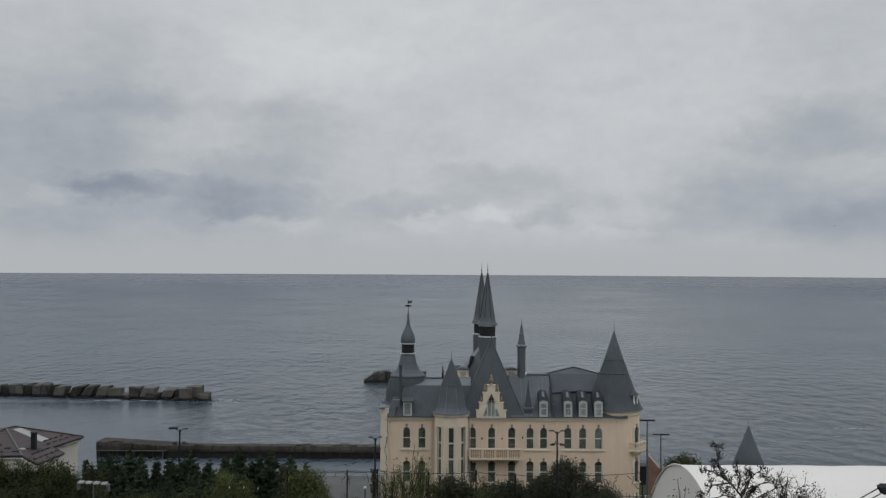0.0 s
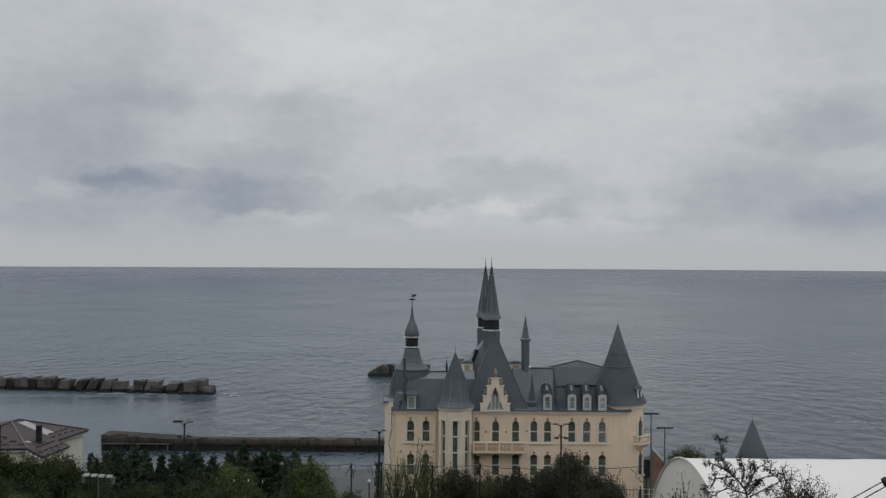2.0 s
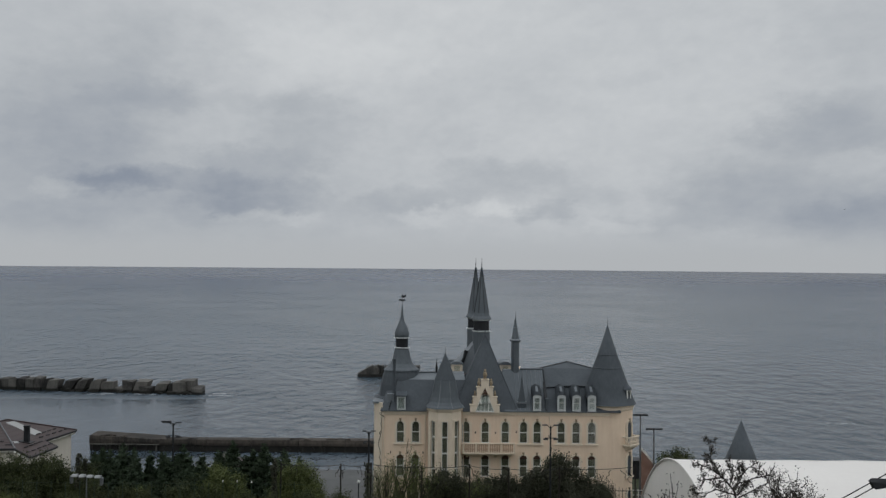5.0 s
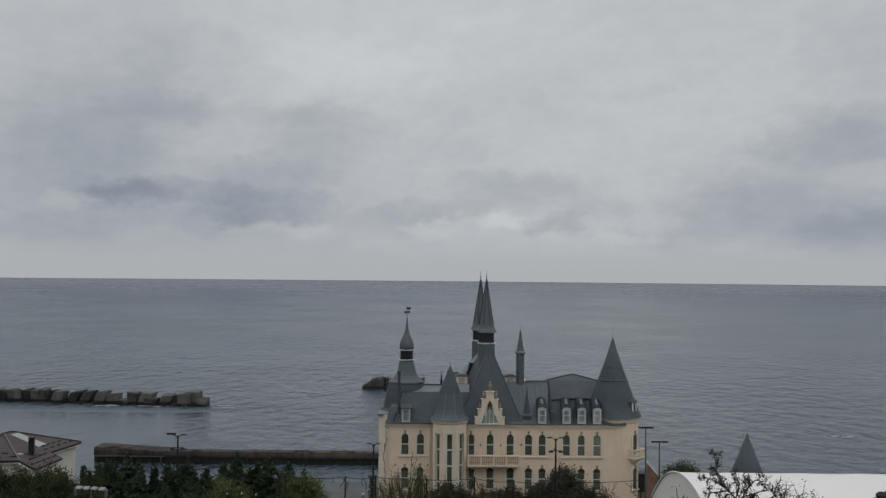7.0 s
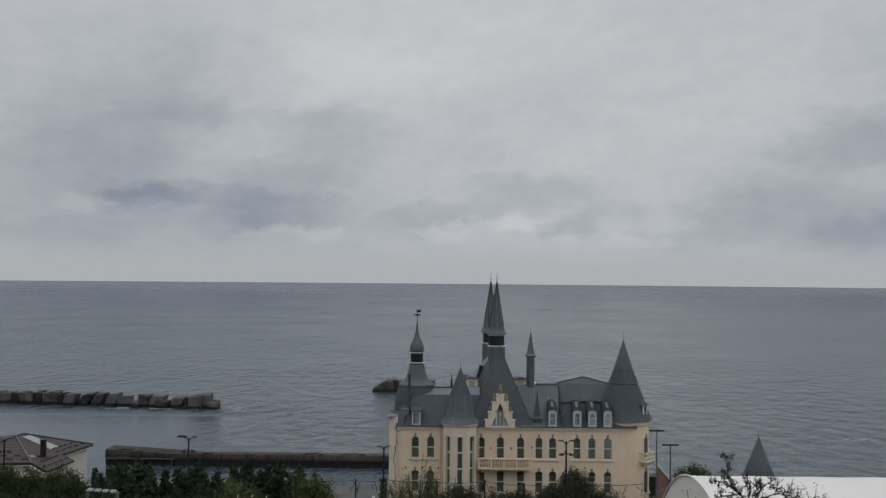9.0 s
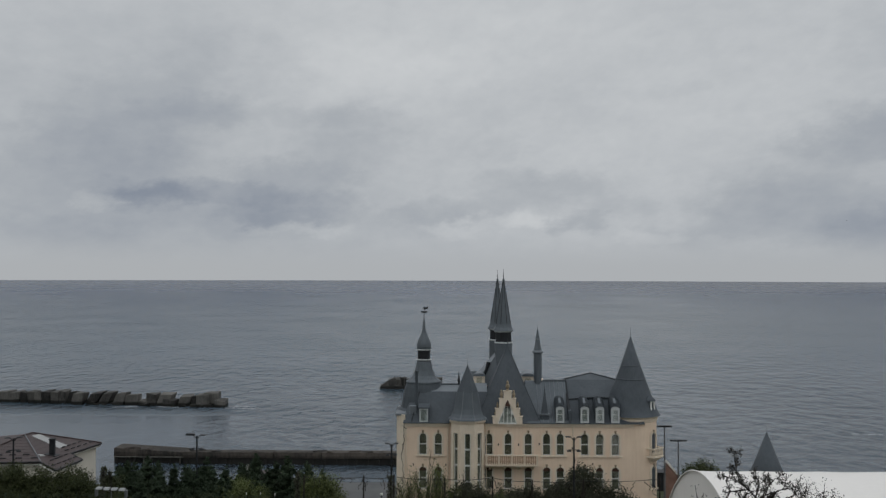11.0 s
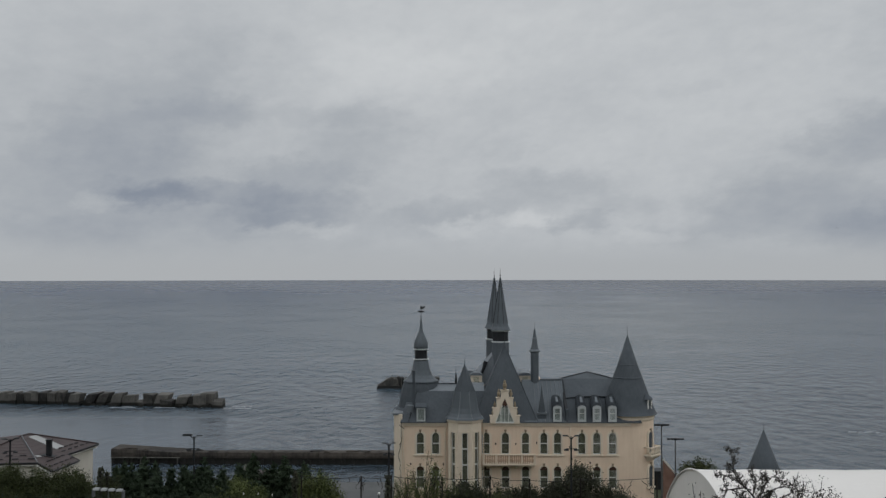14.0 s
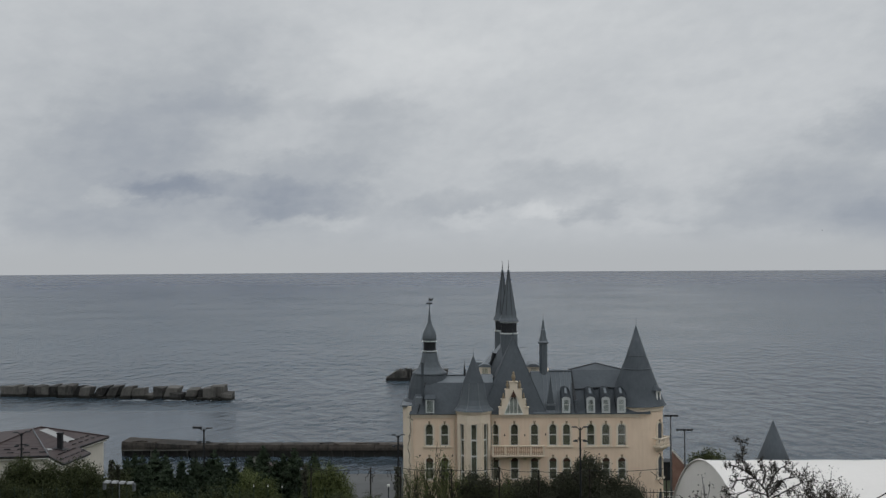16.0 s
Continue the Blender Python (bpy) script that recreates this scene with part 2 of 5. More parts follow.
def sea_material():
    m = Nodes("grey_sea_water")
    at = m.add("TexCoord").outputs["Object"]
    fine = m.noise(m.scaled(at, 1.3, 0.7, 1.0), 0.5, 4, 0.6)
    chop = m.noise(m.scaled(at, 1.35, 0.7, 1.0), 0.2, 3, 0.5)
    swell = m.noise(m.scaled(at, 0.9, 1.0, 1.0), 0.06, 3, 0.5)
    far = m.noise(m.scaled(at, 0.6, 0.5, 1.0), 0.012, 4, 0.55)
    wind = m.noise(m.scaled(at, 0.8, 0.6, 1.0), 0.02, 3, 0.5)
    m.bsdf.inputs["IOR"].default_value = 1.33
    sep = m.add("SeparateXYZ")
    m.link(at, sep.inputs[0])

    def span(value, a, b, c=0.0, d=1.0):
        n = m.add("MapRange", interpolation_type="SMOOTHSTEP")
        m.link(value, n.inputs[0])
        for k, v in enumerate((a, b, c, d)):
            n.inputs[k + 1].default_value = v
        return n.outputs[0]

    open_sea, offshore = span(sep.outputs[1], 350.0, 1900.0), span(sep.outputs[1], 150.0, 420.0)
    # quiet water in the lee of the breakwater
    lee = m.math("MULTIPLY", span(sep.outputs[0], -58.0, -30.0, 1.0, 0.0), span(sep.outputs[1], 216.0, 232.0, 1.0, 0.0))
    lee = m.math("MAXIMUM", lee, span(sep.outputs[1], 146.0, 160.0, 1.0, 0.0))
    # water colour turns darker and bluer with distance from shore
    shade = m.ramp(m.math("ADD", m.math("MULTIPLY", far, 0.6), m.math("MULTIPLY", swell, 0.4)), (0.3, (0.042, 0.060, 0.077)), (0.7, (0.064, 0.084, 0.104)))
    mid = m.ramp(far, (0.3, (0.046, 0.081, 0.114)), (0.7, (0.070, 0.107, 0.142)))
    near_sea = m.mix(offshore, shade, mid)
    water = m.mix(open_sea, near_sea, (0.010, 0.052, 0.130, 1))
    dim_east = m.mix(1.0, water, (0.66, 0.72, 0.76, 1), "MULTIPLY")  # dimmer eastern reflection put into the water colour
    m.link(m.mix(span(sep.outputs[0], 0.0, 110.0), water, dim_east), m.bsdf.inputs["Base Color"])
    m.put(m.bsdf.inputs["Roughness"], m.math("ADD", m.math("MULTIPLY_ADD", far, 0.10, 0.16), m.math("MULTIPLY", open_sea, 0.06)))
    waves = m.math("ADD", m.math("MULTIPLY", fine, 0.55), m.math("ADD", m.math("MULTIPLY", chop, 1.9), m.math("MULTIPLY", swell, 0.5)))
    lively = m.math("MULTIPLY", m.math("MULTIPLY", span(wind, 0.35, 0.65, 0.75, 1.2), span(sep.outputs[0], 10.0, 45.0, 1.0, 0.62)), m.math("MULTIPLY_ADD", lee, -0.93, 1.0))
    calm = m.math("SUBTRACT", 1.0, m.math("MULTIPLY", span(sep.outputs[1], 350.0, 2200.0), 0.8))
    m.bump(m.math("MULTIPLY", waves, m.math("MULTIPLY", lively, calm)), 1.0, 1.5)
    return m.mat


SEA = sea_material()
FOAM = surface("sea_foam", (0.16, 0.18, 0.20), (0.42, 0.44, 0.45), 0.9, grain=3, relief=0.01)


# ---- mesh helpers ----
def smooth(ob, on=True):
    for p in ob.data.polygons:
        p.use_smooth = on
    return ob


def mesh_of(name, bm, material):
    bmesh.ops.recalc_face_normals(bm, faces=bm.faces[:])
    me = bpy.data.meshes.new(name)
    bm.to_mesh(me)
    bm.free()
    me.materials.append(material)
    return me


def part(name, bm, material, parent=None, label="", at=None):
    """Links a bmesh (or a mesh to share) as one mesh object under a thing or under a part."""
    me = bm if isinstance(bm, bpy.types.Mesh) else mesh_of(name, bm, material)
    ob = new(name, me)
    if parent is not None:
        ob.parent = parent
    if at is not None:
        ob.matrix_basis = at
    return tagged(ob, label)


def thing(name, label, category, group="", at=None, kind=""):
    ob = new(name)
    ob.empty_display_size = 0.2
    if at is not None:
        ob.matrix_basis = at
    return tagged(ob, label, category, group, kind)


def slab(bm, x0, x1, y0, y1, z0, z1, bevel=0.0):
    got = bmesh.ops.create_cube(bm, size=1, matrix=Matrix.Translation(((x0 + x1) / 2, (y0 + y1) / 2, (z0 + z1) / 2)) @ Matrix.Diagonal((x1 - x0, y1 - y0, z1 - z0, 1)))
    if bevel:
        edges = list({e for v in got["verts"] for e in v.link_edges})
        bmesh.ops.bevel(bm, geom=edges, offset=bevel, segments=2, affect="EDGES", profile=0.5)
    return bm


def box(x0, x1, y0, y1, z0, z1, bevel=0.0):
    return slab(bmesh.new(), x0, x1, y0, y1, z0, z1, bevel)


def turned(profile, n=24, x=0.0, y=0.0, phase=0.0, bm=None, caps=True):
    """A body turned about a vertical axis; profile: radius, height from the bottom up."""
    bm = bm or bmesh.new()
    rings = []
    for r, z in profile:
        if r < 1e-4:
            rings.append([bm.verts.new((x, y, z))])
        else:
            rings.append([bm.verts.new((x + r * math.cos(phase + 2 * math.pi * k / n), y + r * math.sin(phase + 2 * math.pi * k / n), z)) for k in range(n)])
    for a, b in zip(rings, rings[1:]):
        for k in range(n):
            j = (k + 1) % n
            if len(a) == 1 and len(b) > 1:
                bm.faces.new((a[0], b[j], b[k]))
            elif len(b) == 1 and len(a) > 1:
                bm.faces.new((a[k], a[j], b[0]))
            elif len(a) > 1:
                bm.faces.new((a[k], a[j], b[j], b[k]))
    for ring in (rings[0], rings[-1]):
        if caps and len(ring) > 2:
            bm.faces.new(ring)
    return bm


def hull(points, bm=None):
    bm = bm or bmesh.new()
    vs = [bm.verts.new(p) for p in points]
    got = bmesh.ops.convex_hull(bm, input=vs)
    bmesh.ops.delete(bm, geom=[g for g in got["geom_interior"] if isinstance(g, bmesh.types.BMVert)], context="VERTS")
    return bm


def rod(bm, a, b, r0, r1=None, n=6):
    a, b = Vector(a), Vector(b)
    r1 = r0 if r1 is None else r1
    turn = (b - a).to_track_quat("Z", "Y").to_matrix().to_4x4()
    bmesh.ops.create_cone(bm, cap_ends=True, segments=n, radius1=r0, radius2=max(r1, 1e-4), depth=(b - a).length, matrix=Matrix.Translation((a + b) / 2) @ turn)
    return bm


def cord(pts, r, n=5):
    """One unbroken round cord through the points."""
    bm, rings = bmesh.new(), []
    pts = [Vector(p) for p in pts]
    for k, p in enumerate(pts):
        turn = (pts[min(k + 1, len(pts) - 1)] - pts[max(k - 1, 0)]).to_track_quat("Z", "Y")
        rings.append([bm.verts.new(p + turn @ Vector((r * math.cos(a), r * math.sin(a), 0))) for a in (2 * math.pi * q / n for q in range(n))])
    for a, b in zip(rings, rings[1:]):
        for q in range(n):
            bm.faces.new((a[q], a[(q + 1) % n], b[(q + 1) % n], b[q]))
    bm.faces.new(rings[0][::-1])
    bm.faces.new(rings[-1])
    return bm


def arch(x, z0, w, h, n=8):
    """The outline of a round-headed opening, anticlockwise in x and z, foot at z0."""
    r = w / 2
    pts = [(x - r, z0), (x + r, z0)]
    pts += [(x + r * math.cos(math.pi * k / n), z0 + h - r + r * math.sin(math.pi * k / n)) for k in range(n + 1)]
    return pts


def pierced(outline, holes, y0, y1):
    """A wall between y0 and y1 with an outline in x and z and openings that go through."""
    bm = bmesh.new()
    edges, loops = [], []
    for pts in [outline] + holes:
        vs = [bm.verts.new((px, y0, pz)) for px, pz in pts]
        loops.append(vs)
        edges += [bm.edges.new((vs[k], vs[(k + 1) % len(vs)])) for k in range(len(vs))]
    bmesh.ops.triangle_fill(bm, use_beauty=True, use_dissolve=False, edges=edges)
    twin = {v: bm.verts.new((v.co.x, y1, v.co.z)) for v in list(bm.verts)}
    for f in list(bm.faces):
        bm.faces.new([twin[v] for v in reversed(f.verts)])
    for vs in loops:
        for k in range(len(vs)):
            a, b = vs[k], vs[(k + 1) % len(vs)]
            bm.faces.new((a, b, twin[b], twin[a]))
    return bm


def ring_prism(outer, inner, y0, y1):
    """A frame between two outlines of equal count."""
    bm = bmesh.new()
    rows = [[bm.verts.new((px, y, pz)) for px, pz in pts] for pts, y in ((outer, y0), (inner, y0), (inner, y1), (outer, y1))]
    n = len(outer)
    for a, b in zip(rows, rows[1:] + rows[:1]):
        for k in range(n):
            j = (k + 1) % n
            bm.faces.new((a[k], a[j], b[j], b[k]))
    return bm


def plate(pts, y0, y1, bm=None):
    bm = bm or bmesh.new()
    a = [bm.verts.new((px, y0, pz)) for px, pz in pts]
    b = [bm.verts.new((px, y1, pz)) for px, pz in pts]
    bm.faces.new(a), bm.faces.new(list(reversed(b)))
    for k in range(len(pts)):
        j = (k + 1) % len(pts)
        bm.faces.new((a[k], a[j], b[j], b[k]))
    return bm


# ---- the ground and the sea ----
SLOPE = [(-4900, 28.0), (5, 27.5), (16, 22.5), (30, 15.0), (55, 10.0), (85, 5.0), (96, 3.2), (126, 3.0), (131, 1.6), (136, -0.6), (150, -3.0)]


def height(x, y):
    for (ya, za), (yb, zb) in zip(SLOPE, SLOPE[1:]):
        if y <= yb:
            f = max(0.0, (y - ya) / (yb - ya))
            f = f * f * (3 - 2 * f) if ya > 0 else f
            h = za + (zb - za) * f
            break
    else:
        h = -3.0
    lumps = noise.noise((x * 0.11, y * 0.11, 0)) * 0.35 + noise.noise((x * 0.4, y * 0.4, 3)) * 0.1
    return h + (lumps if 4 < y < 95 else lumps * 0.15)


def build_ground():
    xs = [-4900, -2000, -700, -250] + list(np.arange(-120, 121, 2.5)) + [250, 700, 2000, 4900]
    ys = [-4900, -2000, -600, -150, -40, -10] + list(np.arange(0, 96, 2.0)) + list(np.arange(96, 151, 3.0))
    verts = [(x, y, height(x, y)) for y in ys for x in xs]
    n = len(xs)
    faces = [(j * n + i, j * n + i + 1, (j + 1) * n + i + 1, (j + 1) * n + i) for j in range(len(ys) - 1) for i in range(n - 1)]
    me = bpy.data.meshes.new("ground")
    me.from_pydata(verts, [], faces)
    me.materials.append(GROUND)
    smooth(tagged(new("ground", me), "dark grassy hillside falling to the shore", "ground", kind="structure"))


def build_sea():
    bm = bmesh.new()
    bmesh.ops.create_circle(bm, cap_ends=True, radius=4900, segments=180)
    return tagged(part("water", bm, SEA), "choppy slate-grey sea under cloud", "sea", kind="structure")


def build_clouds():
    prof = [(r, 180.0 * (1 - (r / 4900.0) ** 2)) for r in (4985, 4950, 4900, 4800, 4600, 4300, 4000, 3600, 3200, 2800, 2400, 2000, 1700, 1400, 1100, 850, 650, 480, 340, 220, 110, 0)]
    ob = smooth(part("backdrop", turned(prof, 96), CLOUD))
    return tagged(ob, "low grey overcast cloud drifting over the sea", "sky", kind="structure")


build_ground()
WATER = build_sea()
CLOUDS = build_clouds()


# ---- the castle ----
FRONT = 100.0
EAVE = 15.0
castle = thing("castle", "cream plastered castle villa with slate roofs and spires", "castle")


def window_meshes(w, h, name):
    """Surround, frame, pane, sill, curtain and keystone of a round-headed window, foot at the origin, facing -y."""
    o = {}
    o["window"] = mesh_of(name, ring_prism(arch(0, -0.02, w + 0.34, h + 0.19), arch(0, 0, w, h), -0.07, 0.16), TRIM)
    bm = ring_prism(arch(0, 0, w + 0.02, h + 0.01), arch(0, 0.07, w - 0.13, h - 0.14), 0.10, 0.17)
    slab(bm, -w / 2, w / 2, 0.09, 0.17, h * 0.47, h * 0.47 + 0.09)
    o["frame"] = mesh_of(name + "_frame", bm, WHITEPAINT)
    o["pane"] = mesh_of(name + "_pane", plate(arch(0, 0.03, w - 0.04, h - 0.05), 0.13, 0.14), GLASS)
    o["sill"] = mesh_of(name + "_sill", box(-w / 2 - 0.28, w / 2 + 0.28, -0.16, 0.05, -0.16, -0.02, 0.02), TRIM)
    o["curtain"] = mesh_of(name + "_curtain", plate(arch(0, -0.03, w + 0.06, h + 0.05), 0.20, 0.22), CURTAIN)
    o["keystone"] = mesh_of(name + "_keystone", hull([(sx * k, y, z) for sx in (-1, 1) for k, z in ((0.07, h - 0.02), (0.12, h + 0.30)) for y in (-0.11, 0.0)]), GILT)
    return o


def add_window(parent, meshes, m):
    win = part("window", meshes["window"], None, parent, at=m)
    for k in ("frame", "pane", "sill", "curtain", "keystone"):
        if k in meshes:
            part(k, meshes[k], None, win)
    return win


WIN = window_meshes(0.80, 2.2, "arched_window")
WINDOW_X = (-3.58, -2.02, 3.09, 5.05, 7.09, 8.95, 10.33, 12.79, 14.3, 15.89)
ROWS = (11.74, 8.33, 4.7)


def build_walls():
    holes = [arch(x, z, 0.80, 2.2) for x in WINDOW_X for z in ROWS]
    outline = [(-5.4, 2.6), (17.7, 2.6), (17.7, EAVE), (-5.4, EAVE)]
    part("wall", pierced(outline, holes, FRONT, FRONT + 0.45), CREAM, castle)
    part("wall", box(-5.4, -4.95, FRONT + 0.45, 113.5, 2.6, EAVE), CREAM, castle)
    part("wall", box(17.3, 17.7, FRONT + 0.45, 113.5, 2.6, EAVE), CREAM, castle)
    part("wall", box(-5.4, 17.7, 113.5, 114.0, 2.6, EAVE), CREAM, castle)
    tym = mesh_of("tympanum", plate(arch(0, 1.8, 0.76, 0.39), 0.075, 0.12), TYMPANUM)
    for x in WINDOW_X:
        for z in ROWS:
            win = add_window(castle, WIN, pose(x, FRONT, z))
            if z < 10:
                part("tympanum", tym, None, win)
    # cornice under the eaves, and a string course between the storeys
    for x0, x1 in ((-5.45, -0.85), (2.7, 17.72)):
        bm = box(x0, x1, FRONT - 0.22, FRONT - 0.002, EAVE - 0.24, EAVE - 0.06, 0.03)
        slab(bm, x0, x1, FRONT - 0.12, FRONT - 0.003, EAVE - 0.42, EAVE - 0.24, 0.02)
        part("cornice", bm, TRIM, castle)
    for x in (-5.28, -1.05, 2.85, 11.6):
        part("downpipe", rod(bmesh.new(), (x, FRONT - 0.08, 2.7), (x, FRONT - 0.08, EAVE - 0.4), 0.05), TRIM, castle)
    for x, z in ((-4.55, 10.75), (-2.8, 10.72), (-1.25, 10.75), (4.06, 12.8), (6.1, 12.8), (11.55, 12.5), (11.6, 10.6), (13.6, 10.9), (8.2, 12.9)):
        part("wall_lantern", turned([(0, z - 0.12), (0.05, z - 0.08), (0.07, z + 0.06), (0.02, z + 0.12), (0, z + 0.14)], 8, x, FRONT - 0.08), DARKMETAL, castle)


def build_corner_tower():
    """The corner tower with an ogee roof, lantern and weathercock."""
    x, y = -3.6, 103.5
    part("corner_tower_wall", turned([(2.95, 2.6), (2.95, 14.8)], 8, x, y, math.pi / 8), CREAM, castle)
    # trim tone instead of cream paints the brighter light on this chamfer
    part("corner_pier", hull([(x, y, z) for z, xr in ((2.6, -4.75), (15.72, -5.42)) for x, y in ((-6.32, 101.2), (xr, 99.95), (-6.32, 106.0), (xr, 106.0))]), TRIM, castle)
    # dark jagged cord with short offshoots down the corner edge
    rng = random.Random(12)
    pts = [Vector((-5.45, 99.9, 15.3))]
    while pts[-1].z > 9.0:
        pts.append(pts[-1] + Vector((rng.uniform(-0.10, 0.14), rng.uniform(-0.012, 0.004), -rng.uniform(0.2, 0.45))))
    part("climbing_stem", cord(pts, 0.03), BARK, castle)
    for p in pts[1:8:3]:
        part("climbing_stem", cord([p, p + Vector((rng.uniform(-0.3, 0.3), -0.03, -0.25)), p + Vector((rng.uniform(-0.35, 0.35), -0.02, -0.6))], 0.03), BARK, castle)
    part("corner_cornice", box(-6.45, -5.3, 100.5, 106.2, 15.6, 15.82, 0.05), SLATE_PALE, castle)
    x, y = -3.66, 104.4
    part("corner_tower_drum", turned([(2.9, 15.7), (2.85, 15.85), (2.38, 16.0), (2.3, 16.4), (2.2, 17.2), (2.0, 18.1), (1.82, 18.6)], 16, x, y), SLATE, castle)
    part("corner_tower_roof", turned([(1.8, 18.56), (1.9, 18.62), (1.88, 18.74), (1.5, 19.0), (1.18, 19.35), (0.97, 19.85), (0.86, 20.35), (0.76, 20.85)], 16, x, y), ZINC, castle)
    part("lantern_louvre", turned([(0.66, 20.95), (0.66, 22.05)], 12, x, y), DARKMETAL, castle)
    for z in (20.93, 21.98):
        part("lantern_ring", turned([(0.74, z), (0.8, z + 0.03), (0.8, z + 0.10), (0.74, z + 0.13)], 16, x, y), DORMERPAINT, castle)
    part("bell_roof", turned([(0.76, 22.1), (0.82, 22.35), (0.79, 22.65), (0.66, 23.05), (0.46, 23.45), (0.28, 23.85), (0.18, 24.25), (0.12, 24.8), (0.05, 25.5)], 8, x, y, math.pi / 8), ZINC, castle)
    bm = rod(bmesh.new(), (x, y, 25.4), (x, y, 26.75), 0.035, 0.02)
    turned([(0, 25.85), (0.1, 25.93), (0, 26.02)], 8, x, y, bm=bm)
    slab(bm, x - 0.34, x + 0.34, y - 0.03, y + 0.03, 25.97, 26.12)
    part("weathervane", bm, DARKMETAL, castle)
    bm = plate([(x - 0.1, 26.35), (x + 0.16, 26.28), (x + 0.38, 26.4), (x + 0.44, 26.62), (x + 0.26, 26.58), (x + 0.18, 26.48), (x + 0.06, 26.56), (x - 0.04, 26.62)], y - 0.02, y + 0.02)
    part("weathercock", bm, DARKMETAL, castle)
    # a slim flue in front of the roof
    bm = box(-4.42, -4.14, 100.9, 101.2, 16.2, 20.0, 0.02)
    slab(bm, -4.47, -4.09, 100.85, 101.25, 20.0, 20.12, 0.02)
    part("flue", bm, SLATE, castle)
    bm = box(-5.0, -4.3, 100.5, 101.1, 15.5, 16.6, 0.03)
    part("roof_box", bm, SLATE_PALE, castle)


def build_roofs():
    # west wing: steep slate with a flat pale strip under the ridge
    part("west_roof", hull([(-4.75, 99.7, EAVE), (3.0, 99.7, EAVE), (-4.75, 112, EAVE), (3.0, 112, EAVE), (-4.0, 102.5, 17.84), (3.0, 102.5, 17.84), (-4.0, 108.5, 17.84), (3.0, 108.5, 17.84)]), SLATE, castle)
    part("ridge_sheet", hull([(-4.0, 102.5, 17.845), (3.0, 102.5, 17.845), (-3.55, 104.0, 18.42), (3.0, 104.0, 18.42), (-3.55, 105.5, 18.42), (3.0, 105.5, 18.42), (-4.0, 108.5, 17.845), (3.0, 108.5, 17.845)]), SLATE_PALE, castle)
    part("ridge_cap", box(-3.6, 0.9, 103.9, 104.1, 18.4, 18.52, 0.03), SLATE, castle)
    part("corner_roof", hull([(-5.6, 99.7, EAVE), (-4.2, 99.7, EAVE), (-5.6, 104, EAVE), (-4.2, 104, EAVE), (-5.3, 101.4, 16.2), (-4.2, 101.2, 16.5), (-5.0, 103.5, 16.9), (-4.2, 103.5, 16.9)]), SLATE, castle)
    # great hipped roof over the middle
    part("great_roof", hull([(1.75, 99.85, EAVE), (8.35, 99.85, EAVE), (1.75, 107.2, EAVE), (8.35, 107.2, EAVE), (5.13, 103.4, 22.6), (5.17, 103.6, 22.6)]), SLATE, castle)
    part("ridge_finial", turned([(0.06, 22.5), (0.09, 22.7), (0.02, 22.95), (0, 23.3)], 8, 5.15, 103.5), SLATE, castle)
    # link roof with standing seams
    part("link_roof", hull([(7.0, 99.75, EAVE), (11.3, 99.75, EAVE), (7.0, 110, EAVE), (11.3, 110, EAVE), (7.0, 103.9, 18.8), (11.3, 103.9, 18.8), (7.0, 104.6, 18.8), (11.3, 104.6, 18.8)]), ZINC, castle)
    for x in np.arange(8.2, 11.3, 0.45):
        part("roof_seam", rod(bmesh.new(), (x, 99.8, EAVE + 0.04), (x, 103.9, 18.83), 0.03, 0.03, 5), SLATE_PALE, castle)
    part("ridge_cap", box(8.9, 11.3, 103.85, 104.65, 18.8, 18.92, 0.03), SLATE, castle)
    # east wing: mansard with dormers below, a low hipped roof above
    part("mansard_roof", hull([(11.3, 99.75, EAVE), (18.85, 99.8, EAVE), (11.3, 111, EAVE), (18.0, 111, EAVE), (11.3, 102.3, 17.1), (17.9, 102.3, 17.1), (11.3, 110, 17.1), (17.9, 110, 17.1)]), SLATE, castle)
    part("upper_roof", hull([(11.2, 102.3, 17.12), (14.4, 102.3, 17.34), (17.6, 102.3, 17.12), (11.1, 105, 18.88), (14.34, 107.5, 19.33), (16.9, 105, 18.84), (11.2, 112, 17.12), (17.6, 112, 17.12)]), SLATE, castle)
    part("party_wall", box(11.15, 11.45, 99.85, 104.9, EAVE, 16.3, 0.02), SLATE, castle)
    bm = hull([(11.15, 100.4, 16.3), (11.4, 100.4, 16.3), (11.15, 104.8, 19.0), (11.4, 104.8, 19.0), (11.15, 104.8, 16.3), (11.4, 104.8, 16.3)])
    part("verge_board", bm, DARKMETAL, castle)
    # dark metal cappings along hips and ridges
    for run in (((-4.78, 99.68, 15.03), (-4.02, 102.48, 17.86), (-3.57, 103.98, 18.45)), ((11.1, 104.95, 18.9), (14.34, 107.45, 19.36), (16.9, 104.95, 18.87)),
                ((11.3, 102.2, 17.14), (14.4, 102.2, 17.37), (17.7, 102.2, 17.14)), ((11.3, 99.75, EAVE + 0.05), (11.3, 103.9, 18.85))):
        part("edge_capping", cord(run, 0.055, 6), DARKMETAL, castle)
    for foot in ((1.75, 99.83, EAVE), (8.35, 99.83, EAVE)):
        part("edge_capping", rod(bmesh.new(), foot, (5.15, 103.38, 22.6), 0.045, 0.045, 6), SLATE, castle)
    # gutters
    for x0, x1 in ((-5.6, -0.9), (2.75, 18.8)):
        part("gutter", rod(bmesh.new(), (x0, 99.68, EAVE + 0.0), (x1, 99.68, EAVE + 0.0), 0.055, 0.055, 8), SLATE, castle)


